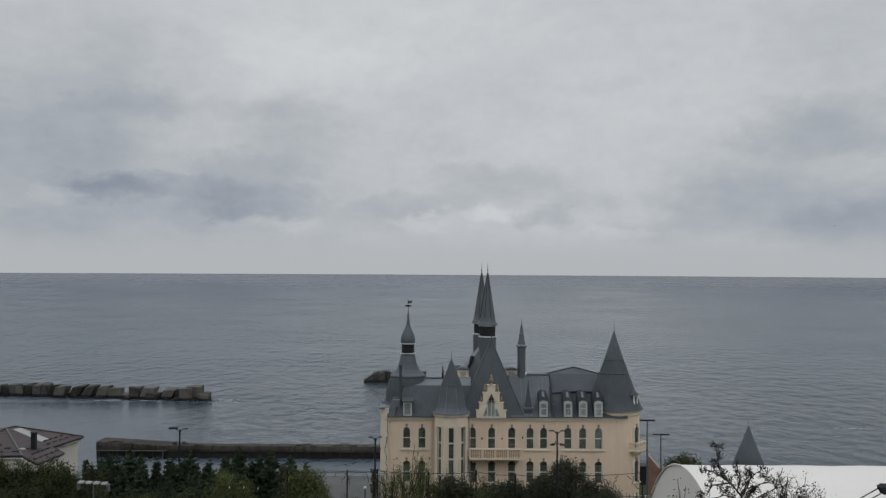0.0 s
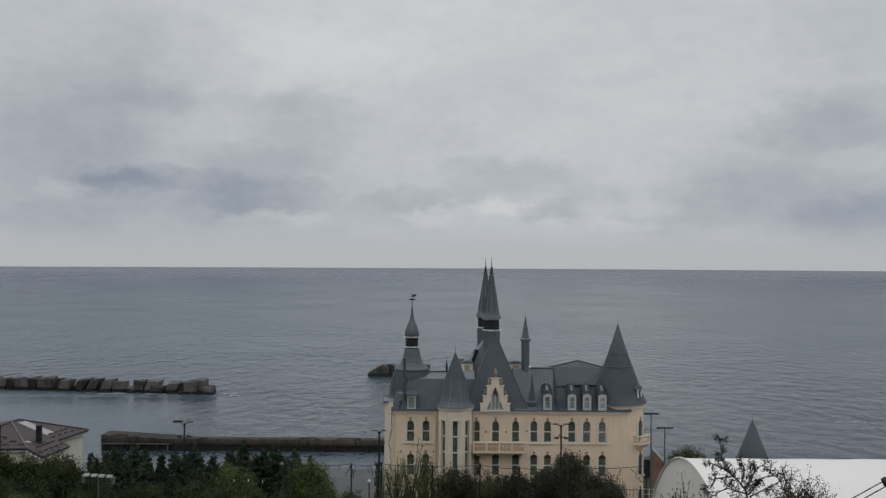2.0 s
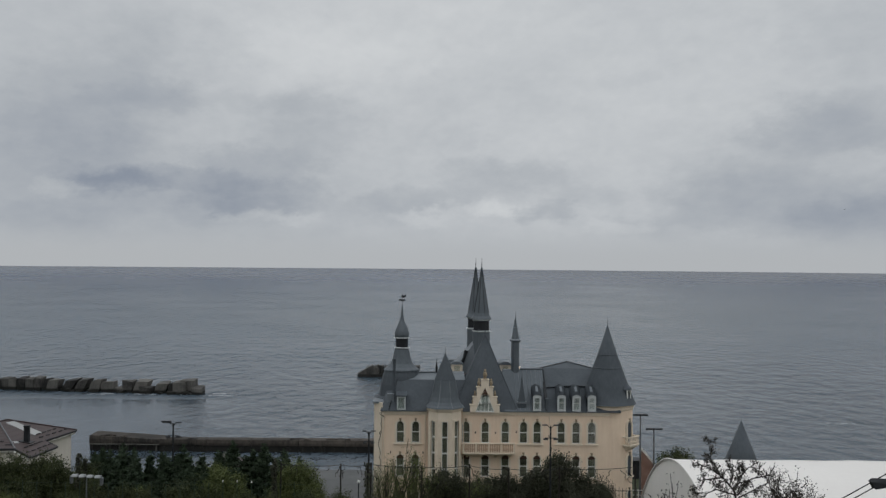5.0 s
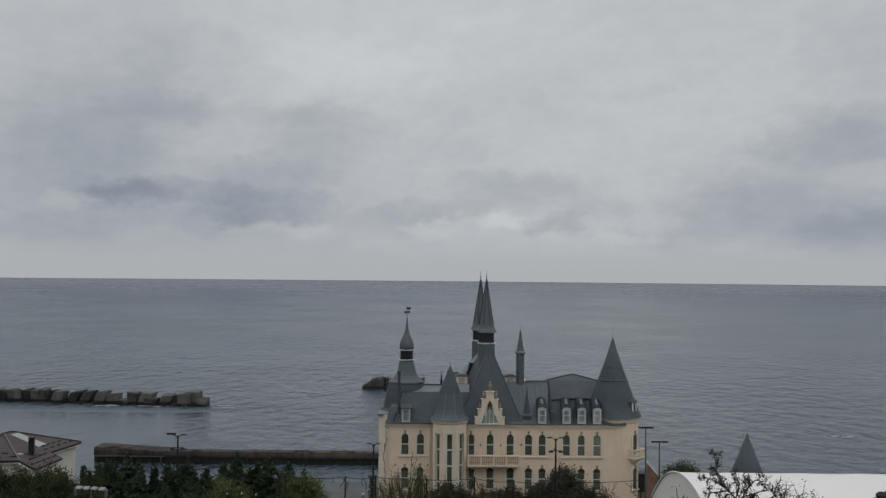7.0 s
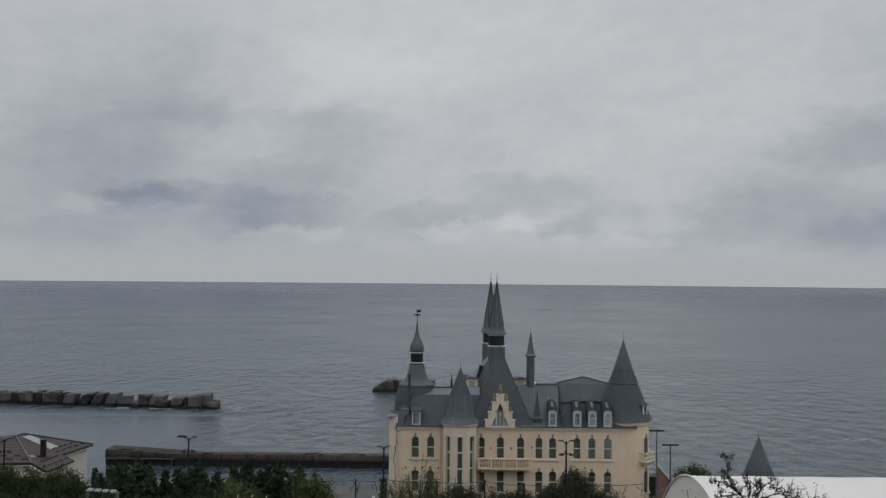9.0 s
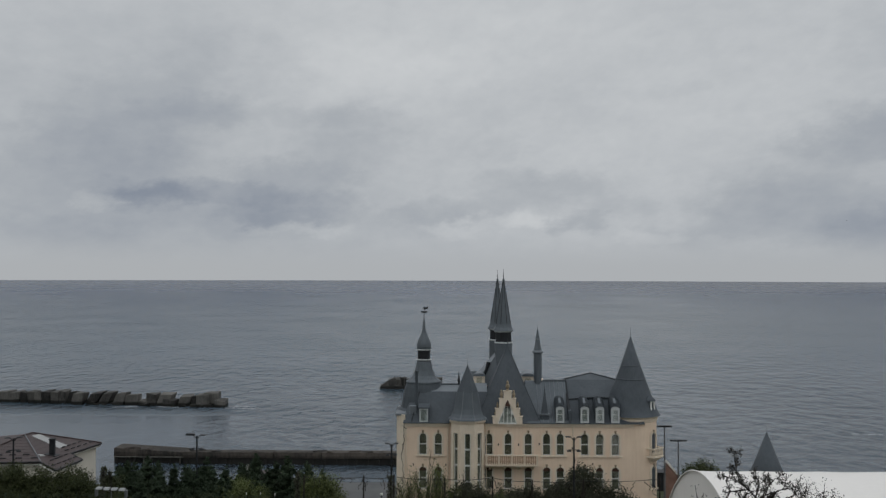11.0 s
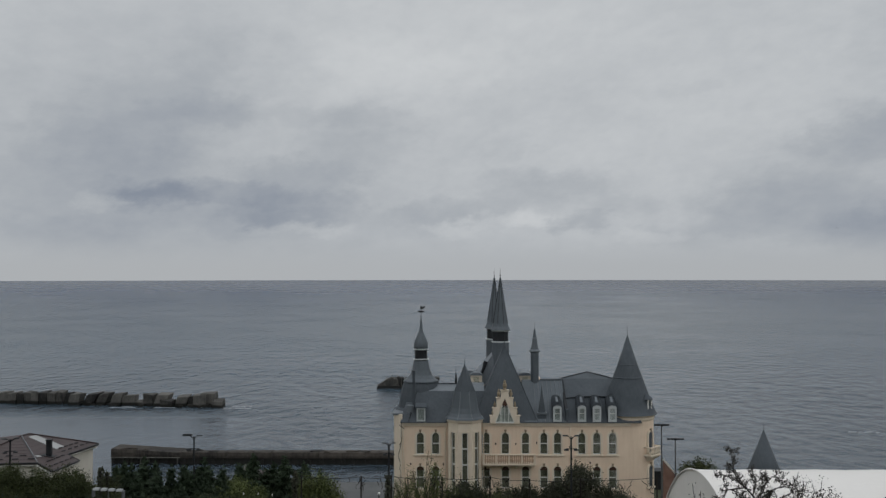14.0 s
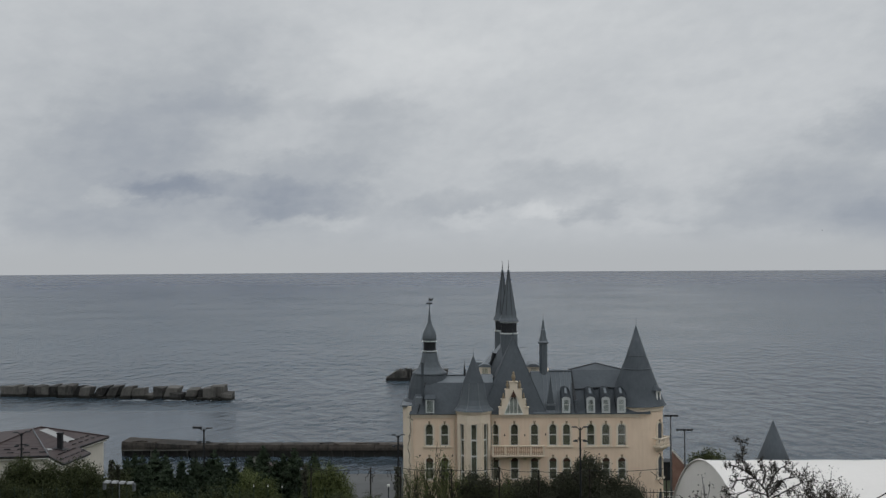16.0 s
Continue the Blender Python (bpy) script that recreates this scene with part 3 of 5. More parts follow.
def build_bay():
    """The eight-sided stair bay with tall slit windows and a flared spire roof."""
    cx, cy, ap = 0.93, 99.9, 1.66
    half = ap * math.tan(math.pi / 8)
    w, z0, z1 = 0.6, 7.8, 14.15
    rect = [(-w / 2, z0), (w / 2, z0), (w / 2, z1), (-w / 2, z1)]
    outer = [(-w / 2 - 0.16, z0 - 0.1), (w / 2 + 0.16, z0 - 0.1), (w / 2 + 0.16, z1 + 0.16), (-w / 2 - 0.16, z1 + 0.16)]
    panel = mesh_of("wall_panel", pierced([(-half, 2.6), (half, 2.6), (half, 15.4), (-half, 15.4)], [rect], -ap, -ap + 0.3), TRIM)
    surround = mesh_of("slit_surround", ring_prism(outer, rect, -ap - 0.06, -ap + 0.1), TRIM)
    inner = [(-w / 2 + 0.07, z0 + 0.07), (w / 2 - 0.07, z0 + 0.07), (w / 2 - 0.07, z1 - 0.07), (-w / 2 + 0.07, z1 - 0.07)]
    bars = ring_prism(rect, inner, -ap + 0.1, -ap + 0.17)
    for k in range(1, 4):
        z = z0 + (z1 - z0) * k / 4
        slab(bars, -w / 2, w / 2, -ap + 0.09, -ap + 0.17, z - 0.08, z + 0.08)
    frame_mesh = mesh_of("slit_frame", bars, WHITEPAINT)
    pane = mesh_of("slit_pane", plate(rect, -ap + 0.13, -ap + 0.14), GLASS)
    blind = mesh_of("slit_blind", box(-w / 2 - 0.02, w / 2 + 0.02, -ap + 0.2, -ap + 0.22, z0 - 0.02, z1 + 0.02), CURTAIN)
    for k in (-2, -1, 0, 1, 2):
        m = pose(cx, cy, 0, 0, 0, 45 * k)
        wall = part("wall_panel", panel, None, castle, at=m)
        if abs(k) < 2:
            win = part("slit_window", surround, None, castle, at=m)
            part("frame", frame_mesh, None, win)
            part("pane", pane, None, win)
            part("curtain", blind, None, win)
    part("bay_back", box(cx - 1.5, cx + 1.5, cy + 0.3, cy + 0.5, 2.6, 14.9), CREAM, castle)
    R = 1 / math.cos(math.pi / 8)
    part("bay_cornice", turned([(1.66 * R, 15.08), (1.82 * R, 15.2), (1.82 * R, 15.38), (1.7 * R, 15.48)], 8, cx, cy, math.pi / 8), TRIM, castle)
    prof = [(1.95, 15.42), (1.9, 15.5), (1.68, 15.68), (1.48, 16.0), (1.32, 16.5), (1.17, 17.3), (1.02, 18.2)]
    part("bay_roof", turned([(r * R, z) for r, z in prof], 8, cx, cy, math.pi / 8), ZINC, castle)
    for k in range(8):
        bm = bmesh.new()
        a = math.pi / 8 + k * math.pi / 4
        for (ra, za), (rb, zb) in zip(prof, prof[1:]):
            rod(bm, (cx + ra * R * math.cos(a), cy + ra * R * math.sin(a), za), (cx + rb * R * math.cos(a), cy + rb * R * math.sin(a), zb), 0.045, 0.045, 5)
        part("hip_seam", bm, SLATE_PALE, castle)
    part("bay_spire", turned([(1.06 * R, 18.18), (1.0 * R, 18.3), (0, 20.95)], 8, cx, cy, math.pi / 8), SLATE, castle)
    bm = rod(bmesh.new(), (cx, cy, 20.8), (cx, cy, 21.6), 0.03, 0.015)
    turned([(0, 21.0), (0.07, 21.08), (0, 21.16)], 8, cx, cy, bm=bm)
    part("finial", bm, DARKMETAL, castle)
    part("side_finial", turned([(0.11, 18.4), (0.13, 18.9), (0.09, 19.1), (0.03, 19.6), (0, 20.4)], 8, 0.05, 104.0), DARKMETAL, castle)


def build_gable():
    """The stepped gable with a pointed window in front of the great roof."""
    x = 4.98
    steps = [(1.50, EAVE - 0.1), (1.50, 15.65), (1.22, 15.65), (1.22, 16.45), (0.84, 16.45), (0.84, 17.45), (0.40, 17.45), (0.40, 18.2)]
    outline = [(x + h, z) for h, z in steps] + [(x - h, z) for h, z in reversed(steps)]
    hole = [(x - 0.98, 14.98), (x + 0.98, 14.98), (x, 17.4)]
    part("gable", pierced(outline, [hole], 99.62, 99.92), TRIM, castle, "pale stepped gable with a pointed window")
    part("gable_back", hull([(x - 1.3, 99.95, 14.9), (x + 1.3, 99.95, 14.9), (x, 99.95, 17.9), (x - 1.3, 102, 14.9), (x + 1.3, 102, 14.9), (x, 102, 17.9)]), SLATE, castle)
    win = part("gable_window", ring_prism(hole, [(x - 0.91, 15.03), (x + 0.91, 15.03), (x, 17.27)], 99.6, 99.76), WHITEPAINT, castle)
    bm = ring_prism(arch(x, 15.05, 0.84, 1.72), arch(x, 15.05, 0.70, 1.65), 99.64, 99.76)
    slab(bm, x - 0.03, x + 0.03, 99.66, 99.76, 15.05, 16.72)
    slab(bm, x - 0.9, x + 0.9, 99.58, 99.8, 14.93, 15.05)
    part("tracery", bm, WHITEPAINT, win)
    part("pane", plate([(x - 0.9, 15.0), (x + 0.9, 15.0), (x, 17.25)], 99.76, 99.77), GLASS, win)
    part("curtain", plate([(x - 0.94, 15.0), (x + 0.94, 15.0), (x + 0.33, 16.5), (x - 0.33, 16.5)], 99.775, 99.785), PALECURTAIN, win)
    part("apex_panel", plate([(x - 0.31, 16.7), (x + 0.31, 16.7), (x, 17.42)], 99.575, 99.597), TYMPANUM, win)
    part("panel_hood", ring_prism(arch(x, 15.8, 0.94, 1.05), arch(x, 15.8, 0.78, 0.95), 99.62, 99.70), WHITEPAINT, win)
    for h, z in ((1.50, 15.65), (1.22, 16.45), (0.84, 17.45), (0.40, 18.2)):
        for sx in ((-1, 1) if h > 0.5 else (0,)):
            c = x + sx * (h - 0.17)
            part("step_ledge", box(c - 0.24 if sx else c - 0.46, c + 0.24 if sx else c + 0.46, 99.54, 100.0, z, z + 0.09, 0.02), TRIM, castle)
    for dx, z, s in ((-1.2, 15.65, 0.75), (1.2, 15.65, 0.75), (-1.02, 16.45, 0.7), (1.02, 16.45, 0.7), (-0.62, 17.45, 0.95), (0.62, 17.45, 0.95), (0, 18.2, 1.15)):
        p = [(0.17 * s, z), (0.17 * s, z + 0.12 * s), (0.11 * s, z + 0.2 * s), (0.19 * s, z + 0.42 * s), (0.16 * s, z + 0.6 * s), (0.08 * s, z + 0.7 * s), (0.12 * s, z + 0.8 * s), (0.05 * s, z + 0.93 * s), (0, z + 0.98 * s)]
        part("pinnacle", turned(p, 8, x + dx, 99.75), GILT, castle, "weathered gilded pinnacle")


def build_dormers():
    w, h = 0.62, 1.6
    outer = [(-0.42, 0), (0.42, 0), (0.42, h - 0.14), (0.3, h - 0.02), (0, h + 0.05), (-0.3, h - 0.02), (-0.42, h - 0.14)]
    inner = [(-0.24, 0.2), (0.24, 0.2), (0.24, h - 0.36), (0.15, h - 0.3), (0, h - 0.27), (-0.15, h - 0.3), (-0.24, h - 0.36)]
    front = mesh_of("dormer_front", ring_prism(outer, inner, -0.12, 0.05), DORMERPAINT)
    bars = box(-w / 2, w / 2, -0.06, 0.0, h * 0.5, h * 0.5 + 0.05)
    frame_mesh = mesh_of("dormer_frame", bars, WHITEPAINT)
    pane = mesh_of("dormer_pane", plate(inner, -0.02, -0.01), GLASS)
    blind = mesh_of("dormer_blind", plate(outer, 0.06, 0.07), DORMERPAINT)
    bm, rows = bmesh.new(), []
    for y, half, lift in ((-0.16, 0.50, 0.0), (0.3, 0.53, 0.28), (0.9, 0.52, 0.62), (1.6, 0.46, 0.86), (2.3, 0.3, 0.92)):
        rows.append([bm.verts.new((-half * math.cos(math.pi * k / 12), y, h - 0.30 + lift + half * 0.75 * math.sin(math.pi * k / 12))) for k in range(13)])
    for p, q in zip(rows, rows[1:]):
        for k in range(12):
            bm.faces.new((p[k], p[k + 1], q[k + 1], q[k])).smooth = True
    bmesh.ops.solidify(bm, geom=bm.faces[:], thickness=0.06)
    hood_mesh = mesh_of("dormer_hood", bm, SLATE)
    back_mesh = mesh_of("dormer_back", hull([(sx * 0.45, y, z) for sx in (-1, 1) for y, z in ((0.1, 0.0), (0.1, h - 0.1), (1.9, 1.2), (1.9, h + 0.5))]), SLATE)
    # sky glint on the hood's crown, modelled as a pale patch
    top = mesh_of("hood_cap", hull([(sx * x, y, z) for sx in (-1, 1) for x, y, z in ((0.13, 0.25, h + 0.33), (0.1, 0.95, h + 0.73), (0.13, 0.25, h + 0.39), (0.1, 0.95, h + 0.79))]), SLATE_PALE)
    for x in (10.28, 12.76, 14.28, 15.84):
        d = part("dormer", front, None, castle, at=pose(x, 99.72, EAVE + 0.08))
        part("frame", frame_mesh, None, d)
        part("pane", pane, None, d)
        part("curtain", blind, None, d)
        part("hood", hood_mesh, None, d)
        part("back_panel", back_mesh, None, d)
        part("hood_cap", top, None, d)
    bm = ring_prism([(-0.44, 0), (0.44, 0), (0.44, 1.35), (-0.44, 1.35)], [(-0.3, 0.12), (0.3, 0.12), (0.3, 1.22), (-0.3, 1.22)], -0.12, 0.05)
    d = part("dormer", bm, DORMERPAINT, castle, at=pose(-3.5, 99.75, EAVE + 0.1))
    part("pane", box(-0.31, 0.31, 0.0, 0.01, 0.1, 1.25), GLASS, d)
    part("curtain", box(-0.4, 0.4, 0.06, 0.07, 0.05, 1.3), DORMERPAINT, d)
    part("hood", hull([(sx * 0.55, y, z) for sx in (-1, 1) for y, z in ((-0.2, 1.36), (-0.2, 1.46), (1.3, 1.4), (1.3, 1.7))]), SLATE, d)
    part("cheek", hull([(sx * 0.42, y, z) for sx in (-1, 1) for y, z in ((0.14, 0.0), (0.14, 1.34), (1.2, 0.9), (1.2, 1.34))]), SLATE, d)


def build_round_tower():
    x, y, r = 17.9, 102.64, 2.62
    part("round_tower_wall", smooth_turn([(r, 2.6), (r, 15.6)], 48, x, y), CREAM, castle)
    part("round_tower_cornice", turned([(r, 15.0), (r + 0.1, 15.15), (r + 0.12, 15.35), (r + 0.26, 15.55), (r, 15.7)], 48, x, y), TRIM, castle)
    part("cone_roof", smooth_turn([(3.04, 15.6), (2.86, 15.78), (2.6, 16.4), (2.1, 17.7), (1.5, 19.3)], 48, x, y), SLATE, castle)
    part("cone_roof_tip", smooth_turn([(1.53, 19.27), (1.02, 20.6), (0.0, 23.75)], 48, x, y), SLATE, castle)
    part("roof_band", turned([(1.54, 19.22), (1.58, 19.27), (1.5, 19.36)], 48, x, y), SLATE, castle)
    part("roof_band", turned([(1.03, 20.57), (1.06, 20.62), (1.0, 20.68)], 48, x, y), SLATE, castle)
    part("finial", rod(bmesh.new(), (x, y, 23.6), (x, y, 24.55), 0.03, 0.012), DARKMETAL, castle)
    turn = pose(x, y, 0, 0, 0, 48)
    for z in ROWS:
        add_window(castle, {k: v for k, v in WIN.items() if k != "curtain"}, turn @ pose(0, -r - 0.06, z))
        # no cloth here: dark backing plate stands in for the unlit room
        part("curtain", plate(arch(0, 0.02, 0.78, 2.16), 0.0, 0.02), SLATE, castle, at=turn @ pose(0, -r - 0.012, z))
    b = part("balcony", box(-0.95, 0.95, -r - 0.7, -r + 0.2, 11.47, 11.67, 0.04), TRIM, castle, at=turn)
    part("corbel", hull([(sx * a, -r + yy, z) for sx in (-1, 1) for a, yy, z in ((0.8, -0.7, 11.46), (0.5, 0.2, 10.92), (0.8, 0.2, 11.46), (0.5, 0.1, 10.87))]), TRIM, b)
    rail = box(-0.95, 0.95, -r - 0.7, -r - 0.55, 12.34, 12.47, 0.02)
    for sx in (-0.95, 0.82):
        slab(rail, sx, sx + 0.13, -r - 0.55, -r + 0.2, 12.34, 12.47, 0.02)
    part("handrail", rail, TRIM, b)
    for q in np.linspace(-0.85, 0.85, 8):
        part("baluster", turned([(0.05, 11.67), (0.085, 11.90), (0.045, 12.14), (0.06, 12.34)], 6, q, -r - 0.62), TRIM, b)
    for q in (-r - 0.42, -r - 0.2):
        for sx in (-0.88, 0.88):
            part("baluster", turned([(0.05, 11.67), (0.085, 11.90), (0.045, 12.14), (0.06, 12.34)], 6, sx, q), TRIM, b)
    # little dormer on the cone
    d = part("dormer", ring_prism([(-0.35, 0), (0.35, 0), (0.35, 1.3), (-0.35, 1.3)], [(-0.24, 0.1), (0.24, 0.1), (0.24, 1.2), (-0.24, 1.2)], -0.1, 0.5), WHITEPAINT, castle, at=turn @ pose(0, -2.55, 15.85))
    part("pane", box(-0.25, 0.25, 0, 0.01, 0.1, 1.2), GLASS, d)
    part("hood", turned([(0.62, 1.3), (0.5, 1.5), (0.0, 1.9)], 10, 0, 0.25), SLATE, d)
    part("cheek", box(-0.42, 0.42, 0.02, 1.0, 0.0, 1.3), SLATE, d)


def smooth_turn(profile, n, x, y):
    """A turned body whose sides shade smoothly."""
    bm = turned(profile, n, x, y, caps=False)
    for f in bm.faces:
        f.smooth = len(f.verts) <= 4
    return bm


def build_twin_spires():
    for x, y in ((4.93, 108.0), (4.45, 112.5)):
        R = 1.0
        part("spire_shaft", turned([(R, 16.0), (R, 22.55)], 8, x, y, math.pi / 8), ZINC, castle)
        part("spire_louvre", turned([(R * 0.9, 22.55), (R * 0.9, 23.85)], 8, x, y, math.pi / 8), DARKMETAL, castle)
        for z in (22.5, 23.72):
            part("spire_ring", turned([(R * 0.98, z), (R * 1.05, z + 0.03), (R * 1.05, z + 0.13), (R * 0.98, z + 0.16)], 8, x, y, math.pi / 8), DORMERPAINT, castle)
        part("spire_roof", turned([(1.2, 23.88), (1.12, 24.02), (0.97, 24.25), (0.86, 24.6), (0.74, 25.3), (0.1, 29.25), (0.13, 29.32), (0.13, 29.5), (0.04, 29.6)], 8, x, y, math.pi / 8), ZINC, castle)
        for a in [math.pi / 8 + k * math.pi / 4 for k in range(8)]:
            part("hip_seam", rod(bmesh.new(), (x + 0.86 * math.cos(a), y + 0.86 * math.sin(a), 24.6), (x + 0.1 * math.cos(a), y + 0.1 * math.sin(a), 29.25), 0.03, 0.03, 5), DARKMETAL, castle)
        bm = rod(bmesh.new(), (x, y, 29.5), (x, y, 30.6), 0.04, 0.015)
        turned([(0, 29.75), (0.09, 29.85), (0, 29.95)], 8, x, y, bm=bm)
        part("finial", bm, DARKMETAL, castle)
    # chimney-like turret with its own small spire
    x, y = 8.36, 104.0
    part("slim_turret", turned([(0.45, 15.0), (0.45, 21.8)], 8, x, y, math.pi / 8), ZINC, castle)
    part("turret_cornice", turned([(0.45, 21.7), (0.62, 21.82), (0.62, 21.95), (0.45, 22.05)], 8, x, y, math.pi / 8), SLATE_PALE, castle)
    part("turret_spire", turned([(0.46, 22.0), (0.34, 22.5), (0.22, 23.2), (0.08, 24.15), (0, 24.25)], 8, x, y, math.pi / 8), ZINC, castle)
    part("spire_ring", turned([(0.24, 23.15), (0.27, 23.2), (0.22, 23.3)], 8, x, y, math.pi / 8), SLATE_PALE, castle)
    part("finial", rod(bmesh.new(), (x, y, 24.1), (x, y, 24.95), 0.025, 0.01), DARKMETAL, castle)
    # obelisk on the eaves
    x, y = 8.78, 100.4
    bm = box(x - 0.42, x + 0.42, y - 0.3, y + 0.3, 14.9, 15.75, 0.03)
    part("obelisk_foot", bm, SLATE, castle)
    part("obelisk_ledge", box(x - 0.48, x + 0.48, y - 0.36, y + 0.36, 15.75, 15.95, 0.03), SLATE_PALE, castle)
    part("obelisk", turned([(0.5, 15.95), (0.42, 16.2), (0.0, 18.7)], 4, x, y, math.pi / 4), SLATE, castle)


def build_rear():
    """The seaward block seen between the spires."""
    part("rear_wall", box(0.6, 9.6, 108.6, 113.4, EAVE, 18.2), CREAM, castle)
    part("rear_roof", hull([(1.6, 107.2, 18.0), (7.0, 107.2, 18.0), (1.6, 113.5, 18.0), (7.0, 113.5, 18.0), (4.4, 107.6, 21.6), (5.6, 107.6, 21.6), (4.4, 111.0, 21.6), (5.6, 111.0, 21.6)]), SLATE_PALE, castle)
    for x in (2.25, 7.5):
        part("rear_dormer", box(x - 0.62, x + 0.62, 106.4, 108.4, 17.4, 19.1, 0.03), TRIM, castle)
        curve = [(x + 0.7 * math.cos(math.pi * k / 10), 19.05 + 0.32 * math.sin(math.pi * k / 10)) for k in range(11)]
        part("rear_dormer_roof", plate(curve, 106.3, 108.3), SLATE_PALE, castle)
        part("rear_dormer_pane", box(x - 0.3, x + 0.3, 106.36, 106.38, 17.9, 18.9), GLASS, castle)
        part("rear_ledge", box(x - 0.8, x + 0.8, 106.1, 108.5, 17.2, 17.4, 0.03), TRIM, castle)
    part("chimney", box(1.35, 1.95, 107.2, 107.8, 17.4, 19.5, 0.03), SLATE_PALE, castle)
    part("flue", rod(bmesh.new(), (2.8, 107.1, 18.9), (3.3, 107.2, 20.5), 0.09, 0.24, 8), DARKMETAL, castle)


def build_balcony():
    x0, x1, y0 = 2.72, 8.02, 98.75
    b = part("balcony", box(x0, x1, y0, FRONT - 0.004, 10.84, 11.0, 0.04), TRIM, castle)
    part("moulding", box(x0 + 0.15, x1 - 0.15, y0 + 0.2, FRONT - 0.004, 10.72, 10.835, 0.03), TRIM, b)
    part("handrail", box(x0, x1, y0, y0 + 0.2, 11.86, 11.96, 0.03), TRIM, b)
    # brown colour stands in for the shadowed gaps of the balustrade
    bal = mesh_of("baluster", turned([(0.045, 11.0), (0.045, 11.08), (0.085, 11.28), (0.04, 11.55), (0.06, 11.75), (0.06, 11.84)], 6), BALUSTER)
    posts = np.linspace(x0 + 0.1, x1 - 0.1, 5)
    for k, px in enumerate(posts):
        part("post", box(px - 0.085, px + 0.085, y0 - 0.01, y0 + 0.21, 11.0, 12.0, 0.01), TRIM, b)
        if k:
            for q in range(1, 7):
                part("baluster", bal, None, b, at=pose(posts[k - 1] + (px - posts[k - 1]) * q / 7, y0 + 0.1, 0))
    for px in np.linspace(x0 + 0.5, x1 - 0.5, 4):
        part("corbel", hull([(px + sx * 0.12, yy, z) for sx in (-1, 1) for yy, z in ((y0 + 0.3, 10.715), (FRONT - 0.004, 10.715), (FRONT - 0.004, 10.3))]), TRIM, b)


build_walls()
build_corner_tower()
build_roofs()
build_bay()
build_gable()
build_dormers()
build_round_tower()
build_twin_spires()
build_rear()
build_balcony()


# ---- harbour works ----
def rough_block(x0, x1, y0, y1, z0, z1, lean, seed):
    rng = random.Random(seed)
    pts = []
    for x in (x0, x1):
        for y in (y0, y1):
            for z in (z0, z1):
                pts.append((x + rng.uniform(-0.18, 0.18) + lean * (z - z0), y + rng.uniform(-0.3, 0.3), z + rng.uniform(-0.3, 0.2) + (0.12 * lean * (x - x0) if z == z1 else 0)))
    bm = hull(pts)
    bmesh.ops.bevel(bm, geom=bm.edges[:], offset=0.035, segments=1, affect="EDGES")
    return bm


